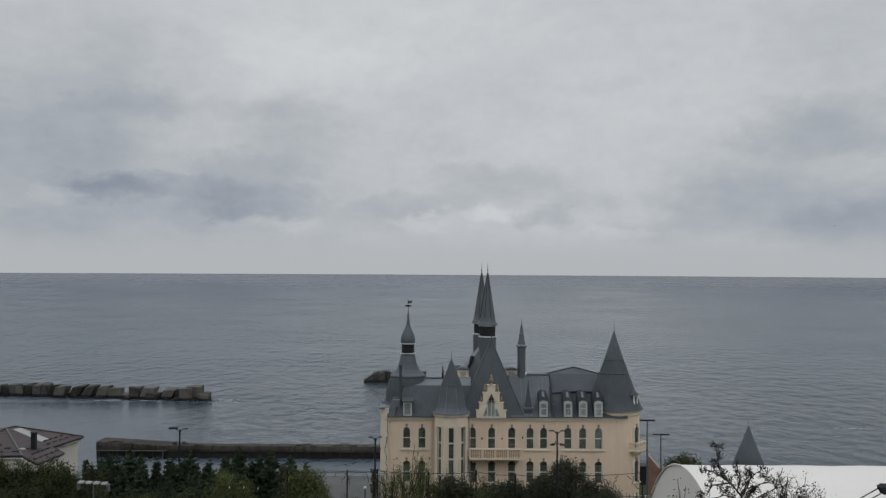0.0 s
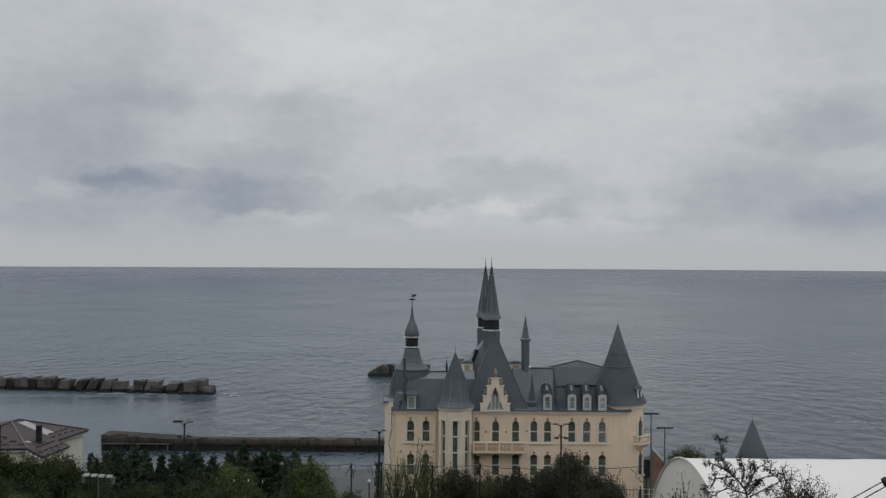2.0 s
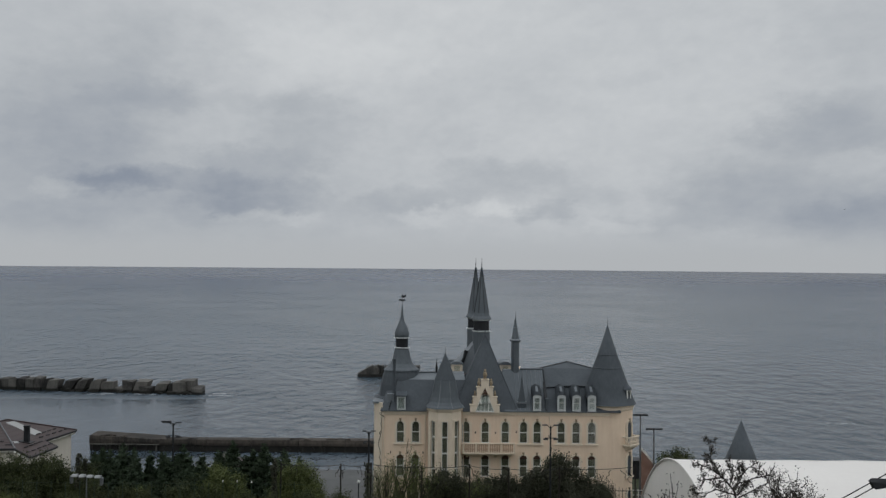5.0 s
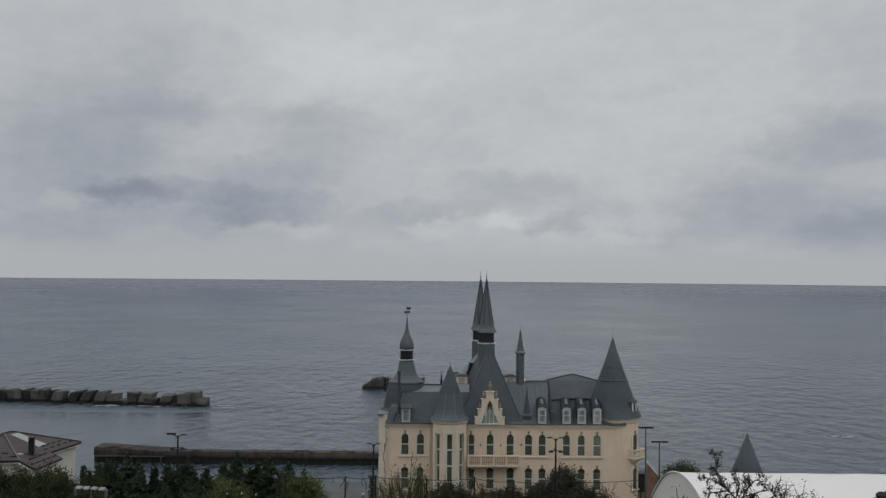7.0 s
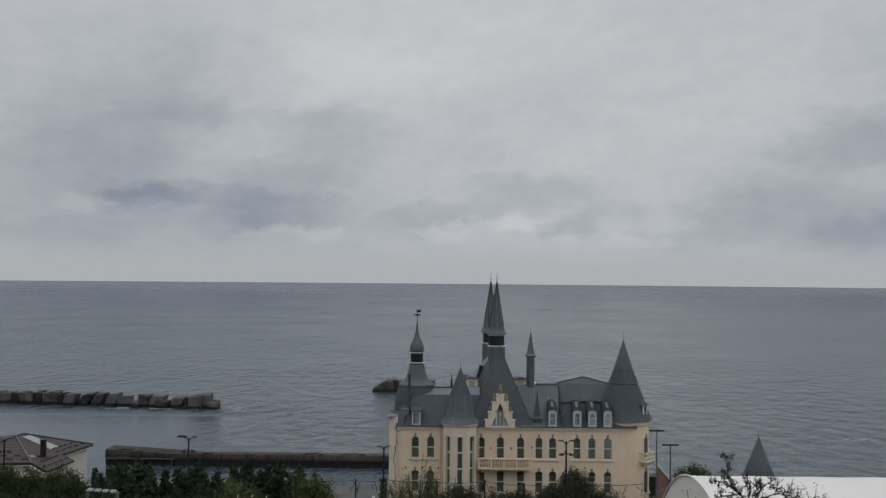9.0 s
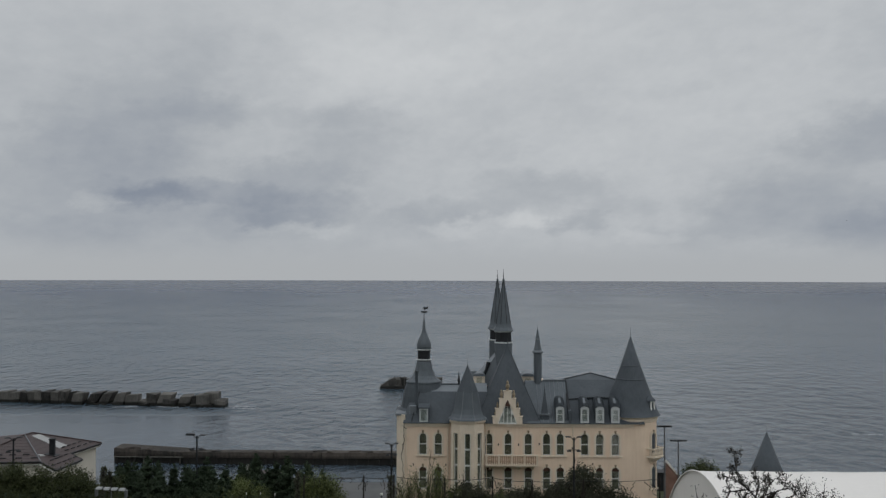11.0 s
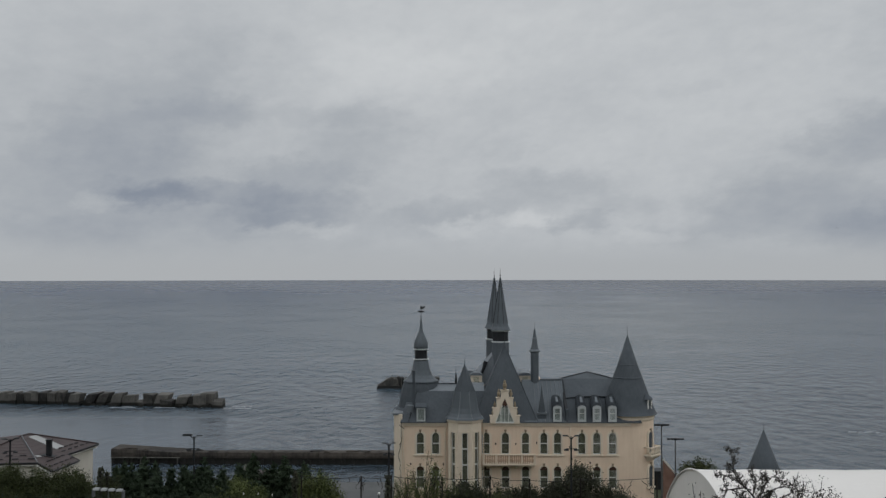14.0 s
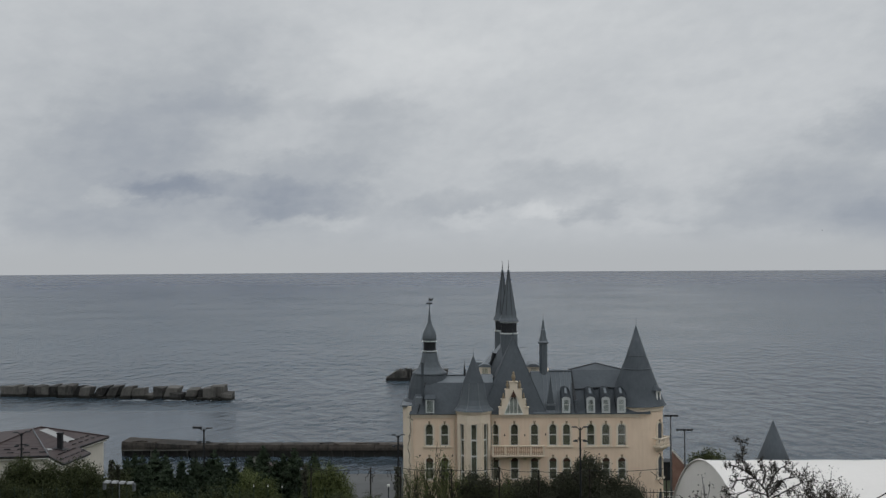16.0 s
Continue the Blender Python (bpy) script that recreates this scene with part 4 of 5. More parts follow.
def build_breakwater():
    b = thing("breakwater", "broken breakwater of tilted grey concrete blocks", "breakwater", "breakwaters")
    rng = random.Random(4)
    part("rubble_base", hull([(x, y, z) for x, y0 in ((-126, 231.3), (-53.4, 222.0)) for y in (y0, y0 + 3.4) for z in (-2.5, 0.25)]), WEED, b)
    # feet along the row, height, lean, set forward
    blocks = [(-125, -118.2, 2.5, 0, 0), (-118, -111.4, 2.4, 0, 0), (-108.9, -106.5, 2.4, 0, 0), (-106.5, -104.4, 2.5, 0, 0), (-104.4, -102.3, 2.35, 0, 0), (-102.2, -100.3, 2.4, 0, 0), (-100.2, -98.5, 2.55, 0, 0),
              (-98.3, -96.6, 2.5, 0, 0.3), (-96.6, -94.6, 2.7, 0, 0), (-94.3, -92.3, 2.75, 0, 0.4), (-92.4, -90.8, 2.8, 0, 0), (-91.2, -89.5, 2.6, 0.35, -0.3), (-89.3, -86.9, 2.55, 0.3, 1.2), (-86.5, -83.8, 2.5, 0.5, 0),
              (-83.3, -80.7, 2.55, 0.45, 0.2), (-79.5, -77.0, 2.7, 0.35, 0.8), (-77.9, -76.8, 2.6, -0.1, -0.6), (-76.4, -73.4, 2.2, 0, 0), (-73.1, -71.1, 1.1, 0, 0.3), (-71.3, -68.9, 2.65, 0, 0), (-69.3, -66.3, 2.6, 0.4, 0.5),
              (-66.8, -64.0, 1.6, 0, 1.5), (-64.3, -61.6, 2.35, 0.3, 0), (-61.1, -59.0, 2.35, 0.3, 0), (-59.3, -56.1, 2.6, 0, 1.0), (-57.7, -54.4, 3.0, 0, 0), (-54.9, -52.6, 1.5, 0, 0.8)]
    for k, (x0, x1, h, lean, fore) in enumerate(blocks):
        y = 227.6 - 0.13 * (x0 + 102) - fore
        part("block", rough_block(x0 + 0.06, x1 - 0.06, y, y + 3.6, -0.8, h, lean, k), CONCRETE, b)
    for k in range(12):
        x = rng.uniform(-90, -54)
        y = 226.4 - 0.13 * (x + 102)
        part("block", rough_block(x, x + rng.uniform(0.8, 1.4), y, y + 1.4, -0.8, rng.uniform(0.2, 0.7), rng.uniform(-0.3, 0.5), 200 + k), CONCRETE, b)
    b = thing("breakwater", "short dark rubble breakwater with leaning stakes", "breakwater", "breakwaters")
    part("rubble_base", rough_block(-20.6, -2, 257.5, 262, -2, 0.9, 0, 3), WEED, b)
    part("ramp", hull([(x, y, z) for y in (257.7, 261.5) for x, z in ((-20.4, 0.8), (-17.3, 2.7), (-16.4, 2.8), (-16.0, 0.4), (-20.0, 0.2))]), CONCRETE, b)
    for k, (x0, x1, h, lean) in enumerate([(-17.2, -15.4, 2.7, 0.1), (-15.5, -13.6, 2.9, 0.0), (-13.5, -11.6, 2.8, 0.0), (-11.5, -8.5, 2.8, 0.0), (-8.2, -4.5, 2.7, 0.1)]):
        part("block", rough_block(x0, x1, 258, 261, -0.5, h, lean, 70 + k), CONCRETE, b)
    for x, h, d in ((-18.6, 3.0, 0.5), (-17.6, 3.3, -0.2), (-16.9, 3.6, 0.2), (-15.9, 3.5, 0.1), (-15.0, 3.6, -0.1), (-14.2, 3.4, 0.1), (-13.3, 3.5, 0.1)):
        part("stake", rod(bmesh.new(), (x, 257.8, 0.5), (x + d, 257.8, h), 0.11, 0.08), LEDGE, b)


def build_pier():
    p = thing("pier", "long low concrete pier with a dark undercut foot", "pier")
    xs = [-54.6, -49.2, -43.4, -36.0, -29.0, -21.5, -14.2, -7.0, 0.5, 8.0]
    for k, (x0, x1) in enumerate(zip(xs, xs[1:])):
        za, zb = (2.4, 2.1) if k == 0 else (2.1, 1.75) if k == 1 else (1.95, 1.95)
        dy, back = (0.6, 2.0) if k < 2 else (0.0, 0.0)
        bm = hull([(x, y + dy, z) for x, zt in ((x0 + 0.03, za), (x1 - 0.03, zb)) for y, z in ((154.85, 1.0), (154.8, zt - 0.5), (154.95, zt), (157.0 + back, zt), (157.0 + back, 1.0))])
        bmesh.ops.bevel(bm, geom=bm.edges[:], offset=0.05, segments=1, affect="EDGES")
        part("deck_section", bm, PIERSTONE, p)
        bm = box(x0 + 0.01, x1 - 0.01, 155.15 + dy, 156.8, -2.5, 1.03)
        part("foot", bm, WEED, p)
        rng = random.Random(k)
        if k < 2:
            part("ledge", box(x0 + 0.1, x1 - 0.1, 155.1, 155.42, 0.98, 1.1, 0.02), LEDGE, p)
            for x in np.linspace(x0 + 0.5, x1 - 0.6, 4):
                part("pile", rod(bmesh.new(), (x, 155.3, -1.5), (x + 0.05, 155.3, 1.0), 0.14, 0.12), LEDGE if rng.random() < 0.4 else WEED, p)
        for q in range(4):  # chipped slabs along the top edge
            x = rng.uniform(x0 + 0.5, x1 - 0.9)
            part("slab", rough_block(x, x + rng.uniform(0.7, 2.4), 155.1 + dy, 156.4, 1.4, za - 0.02 + rng.uniform(-0.15, 0.12) - (0.3 if k == 1 else 0), 0, 300 + 10 * k + q), PIERSTONE, p)
        for q in range(5):
            x = rng.uniform(x0 + 0.4, x1 - 0.4)
            part("fender", box(x - 0.18, x + 0.18, 154.95 + dy, 155.3 + dy, rng.uniform(-0.2, 0.2), 0.8, 0.04), WEED, p)
    for k, (x, y, w) in enumerate(((-49.0, 219.5, 4.5), (-56.5, 221.2, 3.5), (-75, 221.4, 3.0), (-66, 221.3, 2.5), (77.5, 187.7, 2.6), (-48.5, 222.5, 2.0))):
        rng = random.Random(20 + k)
        bm = bmesh.new()
        for q in range(14):
            cx, cy, r = x + rng.gauss(0, w * 0.45), y + rng.gauss(0, 0.5), rng.uniform(0.12, 0.4)
            bmesh.ops.create_uvsphere(bm, u_segments=7, v_segments=4, radius=1, matrix=Matrix.Translation((cx, cy, 0.0)) @ Matrix.Diagonal((r * 2.2, r * 0.8, 0.04, 1)))
        tagged(part("foam", bm, FOAM), "white foam where swell breaks on water", "foam", "foam patches")


build_breakwater()
build_pier()


# ---- the house by the water ----
def build_house():
    h = thing("house", "cream house with a low maroon hipped sheet roof", "house")
    G, D, C, B, A = (-37.77, 88.63, 12.99), (-35.65, 86.84, 12.6), (-35.21, 91.92, 12.6), (-36.89, 93.34, 12.91), (-36.12, 99.29, 12.87)
    F, E = (-50.5, 100.5, 12.9), (-44.82, 87.6, 12.99)
    R1, R2 = (-42.89, 96.91, 14.01), (-42.73, 98.34, 14.0)
    RIM = (G, D, C, B, A, F, E)
    cx, cy = -43.0, 94.0

    def inset(p, k=0.55):
        v = Vector((p[0] - cx, p[1] - cy))
        v = v * (1 - k / v.length)
        return Vector((cx + v.x, cy + v.y, p[2]))

    def on_slope(x, y, lift=0.0):
        """A point on the seaward slope."""
        n = (Vector(C) - Vector(D)).cross(Vector(R2) - Vector(D))
        return Vector((x, y, D[2] - (n.x * (x - D[0]) + n.y * (y - D[1])) / n.z + lift))

    bm = bmesh.new()
    top = [bm.verts.new(p) for p in RIM]
    low = [bm.verts.new((p[0], p[1], p[2] - 0.16)) for p in RIM]
    r1, r2 = bm.verts.new(R1), bm.verts.new(R2)
    g, d, c, b, a, f, e = top
    for poly in ((g, d, r1), (d, c, r1), (c, b, r1), (b, a, r2), (b, r2, r1), (a, f, r2), (f, e, r1), (f, r1, r2), (e, g, r1)):
        bm.faces.new(poly)
    for k in range(7):
        j = (k + 1) % 7
        bm.faces.new((top[k], top[j], low[j], low[k]))
    bm.faces.new(low)
    roof = part("roof", bm, RUST, h)
    rim = [Vector(p) + Vector((0, 0, -0.03)) for p in RIM]
    for k in range(7):
        part("gutter", rod(bmesh.new(), rim[k], rim[(k + 1) % 7], 0.075, 0.075, 6), DARKMETAL, roof)
    down = Vector((0, 0, -0.27))
    for p, q in zip(RIM, RIM[1:] + RIM[:1]):
        part("soffit", rod(bmesh.new(), inset(p, 0.2) + down, inset(q, 0.2) + down, 0.1, 0.1, 4), WHITEPAINT, roof)
    up = Vector((0, 0, 0.05))
    part("hip_cap", rod(bmesh.new(), Vector(G) + up, Vector(R1) + up, 0.06, 0.06, 6), GREYMETAL, roof)
    for p, q in ((E, R1), (R1, R2), (R2, A)):
        part("hip_cap", rod(bmesh.new(), Vector(p) + up, Vector(q) + up, 0.06, 0.06, 6), RUST, roof)
    # the lapped edges of the roof sheets
    for k in range(1, 9):
        p, q = Vector(D).lerp(Vector(R1), k / 9), Vector(C).lerp(Vector(R2), k / 9)
        part("sheet_edge", rod(bmesh.new(), p + Vector((0, 0, 0.004)), q + Vector((0, 0, 0.004)), 0.014, 0.014, 4), RUST, roof)
        p, q = Vector(E).lerp(Vector(R1), k / 9), Vector(G).lerp(Vector(R1), k / 9)
        part("sheet_edge", rod(bmesh.new(), p + Vector((0, 0, 0.004)), q + Vector((0, 0, 0.004)), 0.014, 0.014, 4), RUST, roof)
    ring = [inset(p) for p in RIM]
    bm = bmesh.new()
    lo = [bm.verts.new((p.x, p.y, 3.5)) for p in ring]
    hi = [bm.verts.new((p.x, p.y, p.z - 0.165)) for p in ring]
    for k in range(7):
        j = (k + 1) % 7
        bm.faces.new((lo[k], lo[j], hi[j], hi[k]))
    bm.faces.new(hi)
    part("wall", bm, HOUSEWALL, h)

    ch = part("chimney", box(-38.17, -37.71, 91.4, 91.8, 12.8, 14.5, 0.03), DARKMETAL, h)
    part("chimney_cap", box(-38.22, -37.66, 91.35, 91.85, 14.5, 14.6, 0.02), DARKMETAL, ch)
    part("flashing", hull([on_slope(x, y, z) for x in (-38.5, -37.4) for y in (91.1, 92.1) for z in (0.0, 0.05)]), DARKMETAL, ch)
    bm = hull([on_slope(x, y, z) for x, y in ((-42.23, 96.95), (-41.97, 98.16), (-38.2, 95.79), (-38.33, 94.23)) for z in (-0.05, 0.06)])
    part("skylight", bm, PALEGLASS, h, "pale flat roof light")
    part("roof_hatch", hull([on_slope(x, y, z) for x, y in ((-38.85, 90.5), (-38.6, 90.95), (-38.25, 90.7), (-38.5, 90.25)) for z in (-0.05, 0.08)]), PALEGLASS, h)
    # short rails that hold back the snow
    rng = random.Random(2)
    for P, Q, t0, n in ((Vector(D), Vector(C), 0.10, 9), (Vector(B), Vector(A), 0.12, 9), (Vector(G), Vector(E), 0.12, 9)):
        for k in range(n):
            base = P.lerp(Q, (k + 0.5) / n).lerp(Vector(R1), t0 + (0.12 if k % 2 else 0.0))
            way = (Q - P).normalized() * 0.3
            part("snow_guard", rod(bmesh.new(), base - way + Vector((0, 0, 0.07)), base + way + Vector((0, 0, 0.07)), 0.05, 0.05, 5), DARKMETAL, roof)


build_house()


# ---- the sports tent, the far turret and what stands by them ----
def build_tent():
    t = thing("sports_tent", "white membrane sports hall with an arched end", "tent")
    cy, cz, R, base = 72.5, -2.65, 18.0, 7.0
    a0 = math.asin((base - cz) / R)
    n = 40
    arc = [(cy + R * math.cos(a0 + (math.pi - 2 * a0) * k / n), cz + R * math.sin(a0 + (math.pi - 2 * a0) * k / n)) for k in range(n + 1)]
    bm = bmesh.new()
    xs = list(np.arange(18.0, 66.1, 1.2))
    grid = []
    for i, x in enumerate(xs):
        sag = 1.0 - 0.0022 * (1 if i % 4 == 2 else 0.6 if i % 4 in (1, 3) else 0)
        grid.append([bm.verts.new((x, cy + (y - cy) * sag, cz + (z - cz) * sag)) for y, z in arc])
    for a, b in zip(grid, grid[1:]):
        for k in range(n):
            bm.faces.new((a[k], a[k + 1], b[k + 1], b[k]))
    smooth(part("membrane", bm, MEMBRANE, t))
    bm = bmesh.new()
    vs = [bm.verts.new((18.05, y, z)) for y, z in arc]
    bm.faces.new(vs)
    back = [bm.verts.new((18.2, y, z)) for y, z in arc]
    bm.faces.new(list(reversed(back)))
    part("end_wall", bm, MEMBRANE_END, t, "greyer arched end wall")
    bm = bmesh.new()
    for (ya, za), (yb, zb) in zip(arc, arc[1:]):
        rod(bm, (17.98, ya, za + 0.02), (17.98, yb, zb + 0.02), 0.07, 0.07, 6)
    part("edge_rope", bm, MEMBRANE, t)


def build_far_turret():
    x, y = 32.68, 105.0
    t = thing("turret", "round turret with a tall grey slate cone", "turret")
    part("wall", smooth_turn([(2.2, 2.6), (2.2, 7.6)], 32, x, y), CREAM, t)
    part("roof", smooth_turn([(2.55, 7.3), (2.3, 7.75), (1.5, 9.7), (0.0, 13.5)], 32, x, y), SLATE, t)
    part("finial", rod(bmesh.new(), (x, y, 13.3), (x, y, 14.3), 0.03, 0.012), DARKMETAL, t)


def floodlight_mast(x, y, top, width, heads):
    m = thing("floodlight_mast", "tall steel mast with a bar of floodlights", "floodlight mast", "floodlight masts")
    z0 = height(x, y)
    part("pole", rod(bmesh.new(), (x, y, z0), (x, y, top), 0.13, 0.07, 8), GREYMETAL, m)
    part("crossbar", box(x - width / 2, x + width / 2, y - 0.04, y + 0.04, top - 0.06, top, 0.01), GREYMETAL, m)
    for q in np.linspace(x - width / 2 + 0.12, x + width / 2 - 0.12, heads):
        part("floodlight", box(q - 0.16, q + 0.16, y - 0.22, y + 0.02, top - 0.02, top + 0.16, 0.03), DARKMETAL, m)


def street_lamp(x, y, top, s=1.0, turn=0, panel=0.07):
    m = thing("street_lamp", "dark steel lamp post with paired arms", "street lamp", "street lamps", at=pose(x, y, 0, 0, 0, turn))
    z0 = height(x, y) - 0.1
    part("pole", rod(bmesh.new(), (0, 0, z0), (0, 0, top), 0.10, 0.06, 8), DARKMETAL, m)
    for sx, z, ln, thick in ((-1, top + 0.02, 0.62 if panel > 0.1 else 0.5, panel), (1, top + 0.02, 0.5, 0.07), (-1, top - 0.95 * s, 0.42, 0.1), (1, top - 0.95 * s, 0.42, 0.1)):
        ln *= s
        low = 0.26 if thick != 0.1 else 0.0
        bm = cord([(0, 0, z - low), (sx * ln * 0.3, 0, z - low * 0.35), (sx * ln * 0.5, 0, z), (sx * ln, 0, z + 0.01)], 0.032, 6)
        arm = part("arm", bm, DARKMETAL, m)
        drop = -0.13 if thick == 0.1 else 0.0
        a, b = (0.25, 1.35) if thick == 0.15 else (0.5, 1.3)
        part("lamp_head", hull([(sx * ln * u, v, z + drop + w) for u in (a, b) for v, w in ((-0.14, 0.0), (0.14, 0.0), (-0.1, thick), (0.1, thick))]), DARKMETAL, arm)


def sports_lamp():
    x, y, top = -16.95, 48.0, 19.45
    m = thing("sports_lamp", "pale post with four boxy court lamps", "floodlight")
    part("pole", rod(bmesh.new(), (x, y, height(x, y) - 0.1), (x, y, top), 0.045, 0.03, 8), GREYMETAL, m)
    part("crossbar", rod(bmesh.new(), (x - 0.72, y, top + 0.06), (x + 0.72, y, top - 0.02), 0.03, 0.03), GREYMETAL, m)
    for k, dx in enumerate((-0.56, -0.19, 0.18, 0.56)):
        part("lamp_box", hull([(x + dx + sx * 0.17, y + yy, top + z - dx * 0.05) for sx in (-0.8, 0.8) for yy, z in ((-0.2, 0.0), (-0.2, 0.03), (0.08, 0.02), (0.08, 0.1), (-0.1, 0.1))]), PALEMETAL, m)
    for dx, dz in ((-0.72, 0.06), (0.74, -0.02)):
        part("side_plate", box(x + dx - 0.05, x + dx + 0.05, y - 0.15, y + 0.1, top + dz - 0.36, top + dz, 0.01), GREYMETAL, m)


def near_lamp():
    m = thing("street_lamp", "near dark street lamp tied with two cables", "street lamp", "street lamps")
    x, y, z = 13.9, 30.0, 23.35
    part("pole", rod(bmesh.new(), (x + 0.35, y, height(x, y) - 0.2), (x + 0.35, y, z + 0.2), 0.08, 0.06, 8), DARKMETAL, m)
    part("lamp_head", hull([(x - 0.62, y - 0.12, z + 0.1), (x - 0.62, y + 0.12, z + 0.1), (x - 0.5, y - 0.15, z - 0.12), (x - 0.5, y + 0.15, z - 0.12), (x + 0.3, y - 0.1, z - 0.02), (x + 0.3, y + 0.1, z - 0.02), (x + 0.3, y, z + 0.16), (x - 0.55, y, z + 0.2)]), DARKMETAL, m)
    for dz in (0.0, 0.2):
        c = part("cable", rod(bmesh.new(), (11.2, 30.6, 21.75 + dz), (15.2, 29.6, 24.45 + dz), 0.018, 0.018, 5), CABLE, m)


build_tent()
build_far_turret()
floodlight_mast(23.34, 112.0, 12.84, 1.6, 5)
floodlight_mast(24.89, 112.0, 11.25, 1.8, 5)
street_lamp(-19.96, 75.0, 17.65, panel=0.15)
street_lamp(-31.79, 70.0, 18.23, 0.9, 25)
street_lamp(-4.87, 72.0, 17.62, 0.75)
street_lamp(8.9, 76.0, 17.5)
sports_lamp()
near_lamp()


def build_annexes():
    a = thing("annexe", "terracotta annexe wall with a sloping white coping", "annexe")
    part("wall", plate([(23.6, 2.8), (27.0, 2.8), (27.0, 5.9), (24.95, 7.25), (23.6, 8.85)], 112.2, 112.7), TERRA, a)
    part("coping", plate([(23.5, 8.85), (24.9, 7.25), (27.1, 5.85), (27.1, 6.05), (25.0, 7.42), (23.6, 9.05)], 112.05, 112.5), WHITEPAINT, a)
    s = thing("shed", "low dark shed beside the annexe", "shed")
    part("wall", box(24.9, 26.1, 124, 126, 2.8, 5.15, 0.03), DARKMETAL, s)
    part("roof", box(24.8, 26.2, 123.9, 126.1, 5.15, 5.3, 0.03), DARKMETAL, s)
    s = thing("shed", "small brown shed by the quay", "shed")
    part("wall", box(-23.4, -20.4, 112, 115, 2.8, 6.7, 0.03), RUST, s)
    part("roof", hull([(-23.6, 111.8, 6.7), (-20.2, 111.8, 6.7), (-23.6, 115.2, 7.1), (-20.2, 115.2, 7.1), (-23.6, 111.8, 6.82), (-20.2, 111.8, 6.82)]), RUST, s)
    k = thing("kiosk", "small quay kiosk with a pale gabled roof", "kiosk")
    part("wall", box(-25.6, -23.8, 113.2, 115.4, 2.8, 6.4, 0.03), HOUSEWALL, k)
    for sx in (-1, 1):
        part("roof_slope", hull([(-24.7 + sx * a, y, z + dz) for a, z in ((0.0, 7.6), (1.2, 6.2)) for y in (112.9, 115.7) for dz in (0.0, 0.1)]), LEDGE, k)
    part("gable", plate([(-25.55, 6.38), (-23.85, 6.38), (-24.7, 7.5)], 113.2, 113.4), HOUSEWALL, k)
    r = thing("railing", "white tubular railing at the quay", "railing")
    for z in (5.0, 5.55):
        part("rail", rod(bmesh.new(), (21.5, 111.5, z - 1.1), (25.5, 111.5, z - 1.1), 0.04), WHITEPAINT, r)
    for x in np.arange(21.6, 25.6, 1.45):
        part("post", rod(bmesh.new(), (x, 111.5, 2.9), (x, 111.5, 4.45), 0.04), WHITEPAINT, r)
    g = thing("globe_lamp", "garden lamp with a white globe", "lamp")
    part("pole", rod(bmesh.new(), (-6.6, 85, height(-6.6, 85) - 0.1), (-6.6, 85, 10.95), 0.05), DARKMETAL, g)
    part("globe", smooth_turn([(0, 10.93), (0.09, 10.97), (0.14, 11.07), (0.09, 11.17), (0, 11.2)], 12, -6.6, 85), WHITEPAINT, g)
    q = part("pavement", box(-34, 14, 112, 127.5, 2.85, 3.12), PAVE)
    tagged(q, "grey paved quay behind the trees", "pavement", kind="structure")


build_annexes()


# ---- fences and cables ----
def build_fences():
    f = thing("court_fence", "tall dark green sports court fence", "fence")
    for x in np.arange(-27.6, -7.5, 0.84):
        z = 17.0 + 0.05 * math.sin(x * 3)
        p = part("post", rod(bmesh.new(), (x, 58, height(x, 58) - 0.1), (x, 58, z), 0.018, 0.018), LEAFY, f)
        if -13.2 < x < -10.6:
            part("cap", rod(bmesh.new(), (x, 58, z), (x, 58, z + 0.12), 0.03, 0.02), WHITEPAINT, p)
    for z in (15.9, 16.9):
        part("wire", rod(bmesh.new(), (-27.6, 58, z), (-7.6, 58, z), 0.006, 0.006, 4), LEAFY, f)
    r = thing("iron_fence", "dark iron garden fence by the castle", "fence")
    for x in np.arange(14.6, 19.6, 0.32):
        part("bar", rod(bmesh.new(), (x, 90, height(x, 90) - 0.1), (x, 90, 9.6 + 0.08 * math.sin(9 * x)), 0.035, 0.02, 5), DARKMETAL, r)
    for z in (7.4, 9.3):
        part("rail", rod(bmesh.new(), (14.5, 90, z), (19.7, 90, z), 0.035, 0.035, 5), DARKMETAL, r)
    c = thing("cable_fence", "sagging cable on posts with dry vines", "fence")
    xs = [-11.0, -6.75, -4.6, -1.0, 2.4, 5.2, 8.8, 14.2]
    zs = [15.62, 15.6, 15.66, 15.5, 15.62, 15.4, 15.45, 15.6]
    for x, z in zip(xs, zs):
        part("post", rod(bmesh.new(), (x, 70, height(x, 70) - 0.1), (x + 0.05, 70, z + 0.1), 0.06, 0.05), BARK, c)
    rng = random.Random(8)
    for (xa, za), (xb, zb) in zip(zip(xs, zs), zip(xs[1:], zs[1:])):
        pts = [(xa + (xb - xa) * k / 8, 70, za + (zb - za) * k / 8 - 0.12 * (1 - (k / 4 - 1) ** 2)) for k in range(9)]
        part("cable", cord(pts, 0.022), CABLE, c)
        for k in range(6):
            x, z = rng.uniform(xa, xb), za - 0.08
            pts = [Vector((x, 70, z))]
            for s in range(rng.randint(2, 5)):
                pts.append(pts[-1] + Vector((rng.uniform(-0.22, 0.26), rng.uniform(-0.05, 0.05), -rng.uniform(0.05, 0.28))))
            part("vine", cord(pts, 0.026), BARK, c)


LEAFY = surface("green_coated_steel", (0.015, 0.03, 0.02), (0.03, 0.05, 0.035), 0.6, relief=0)
build_fences()


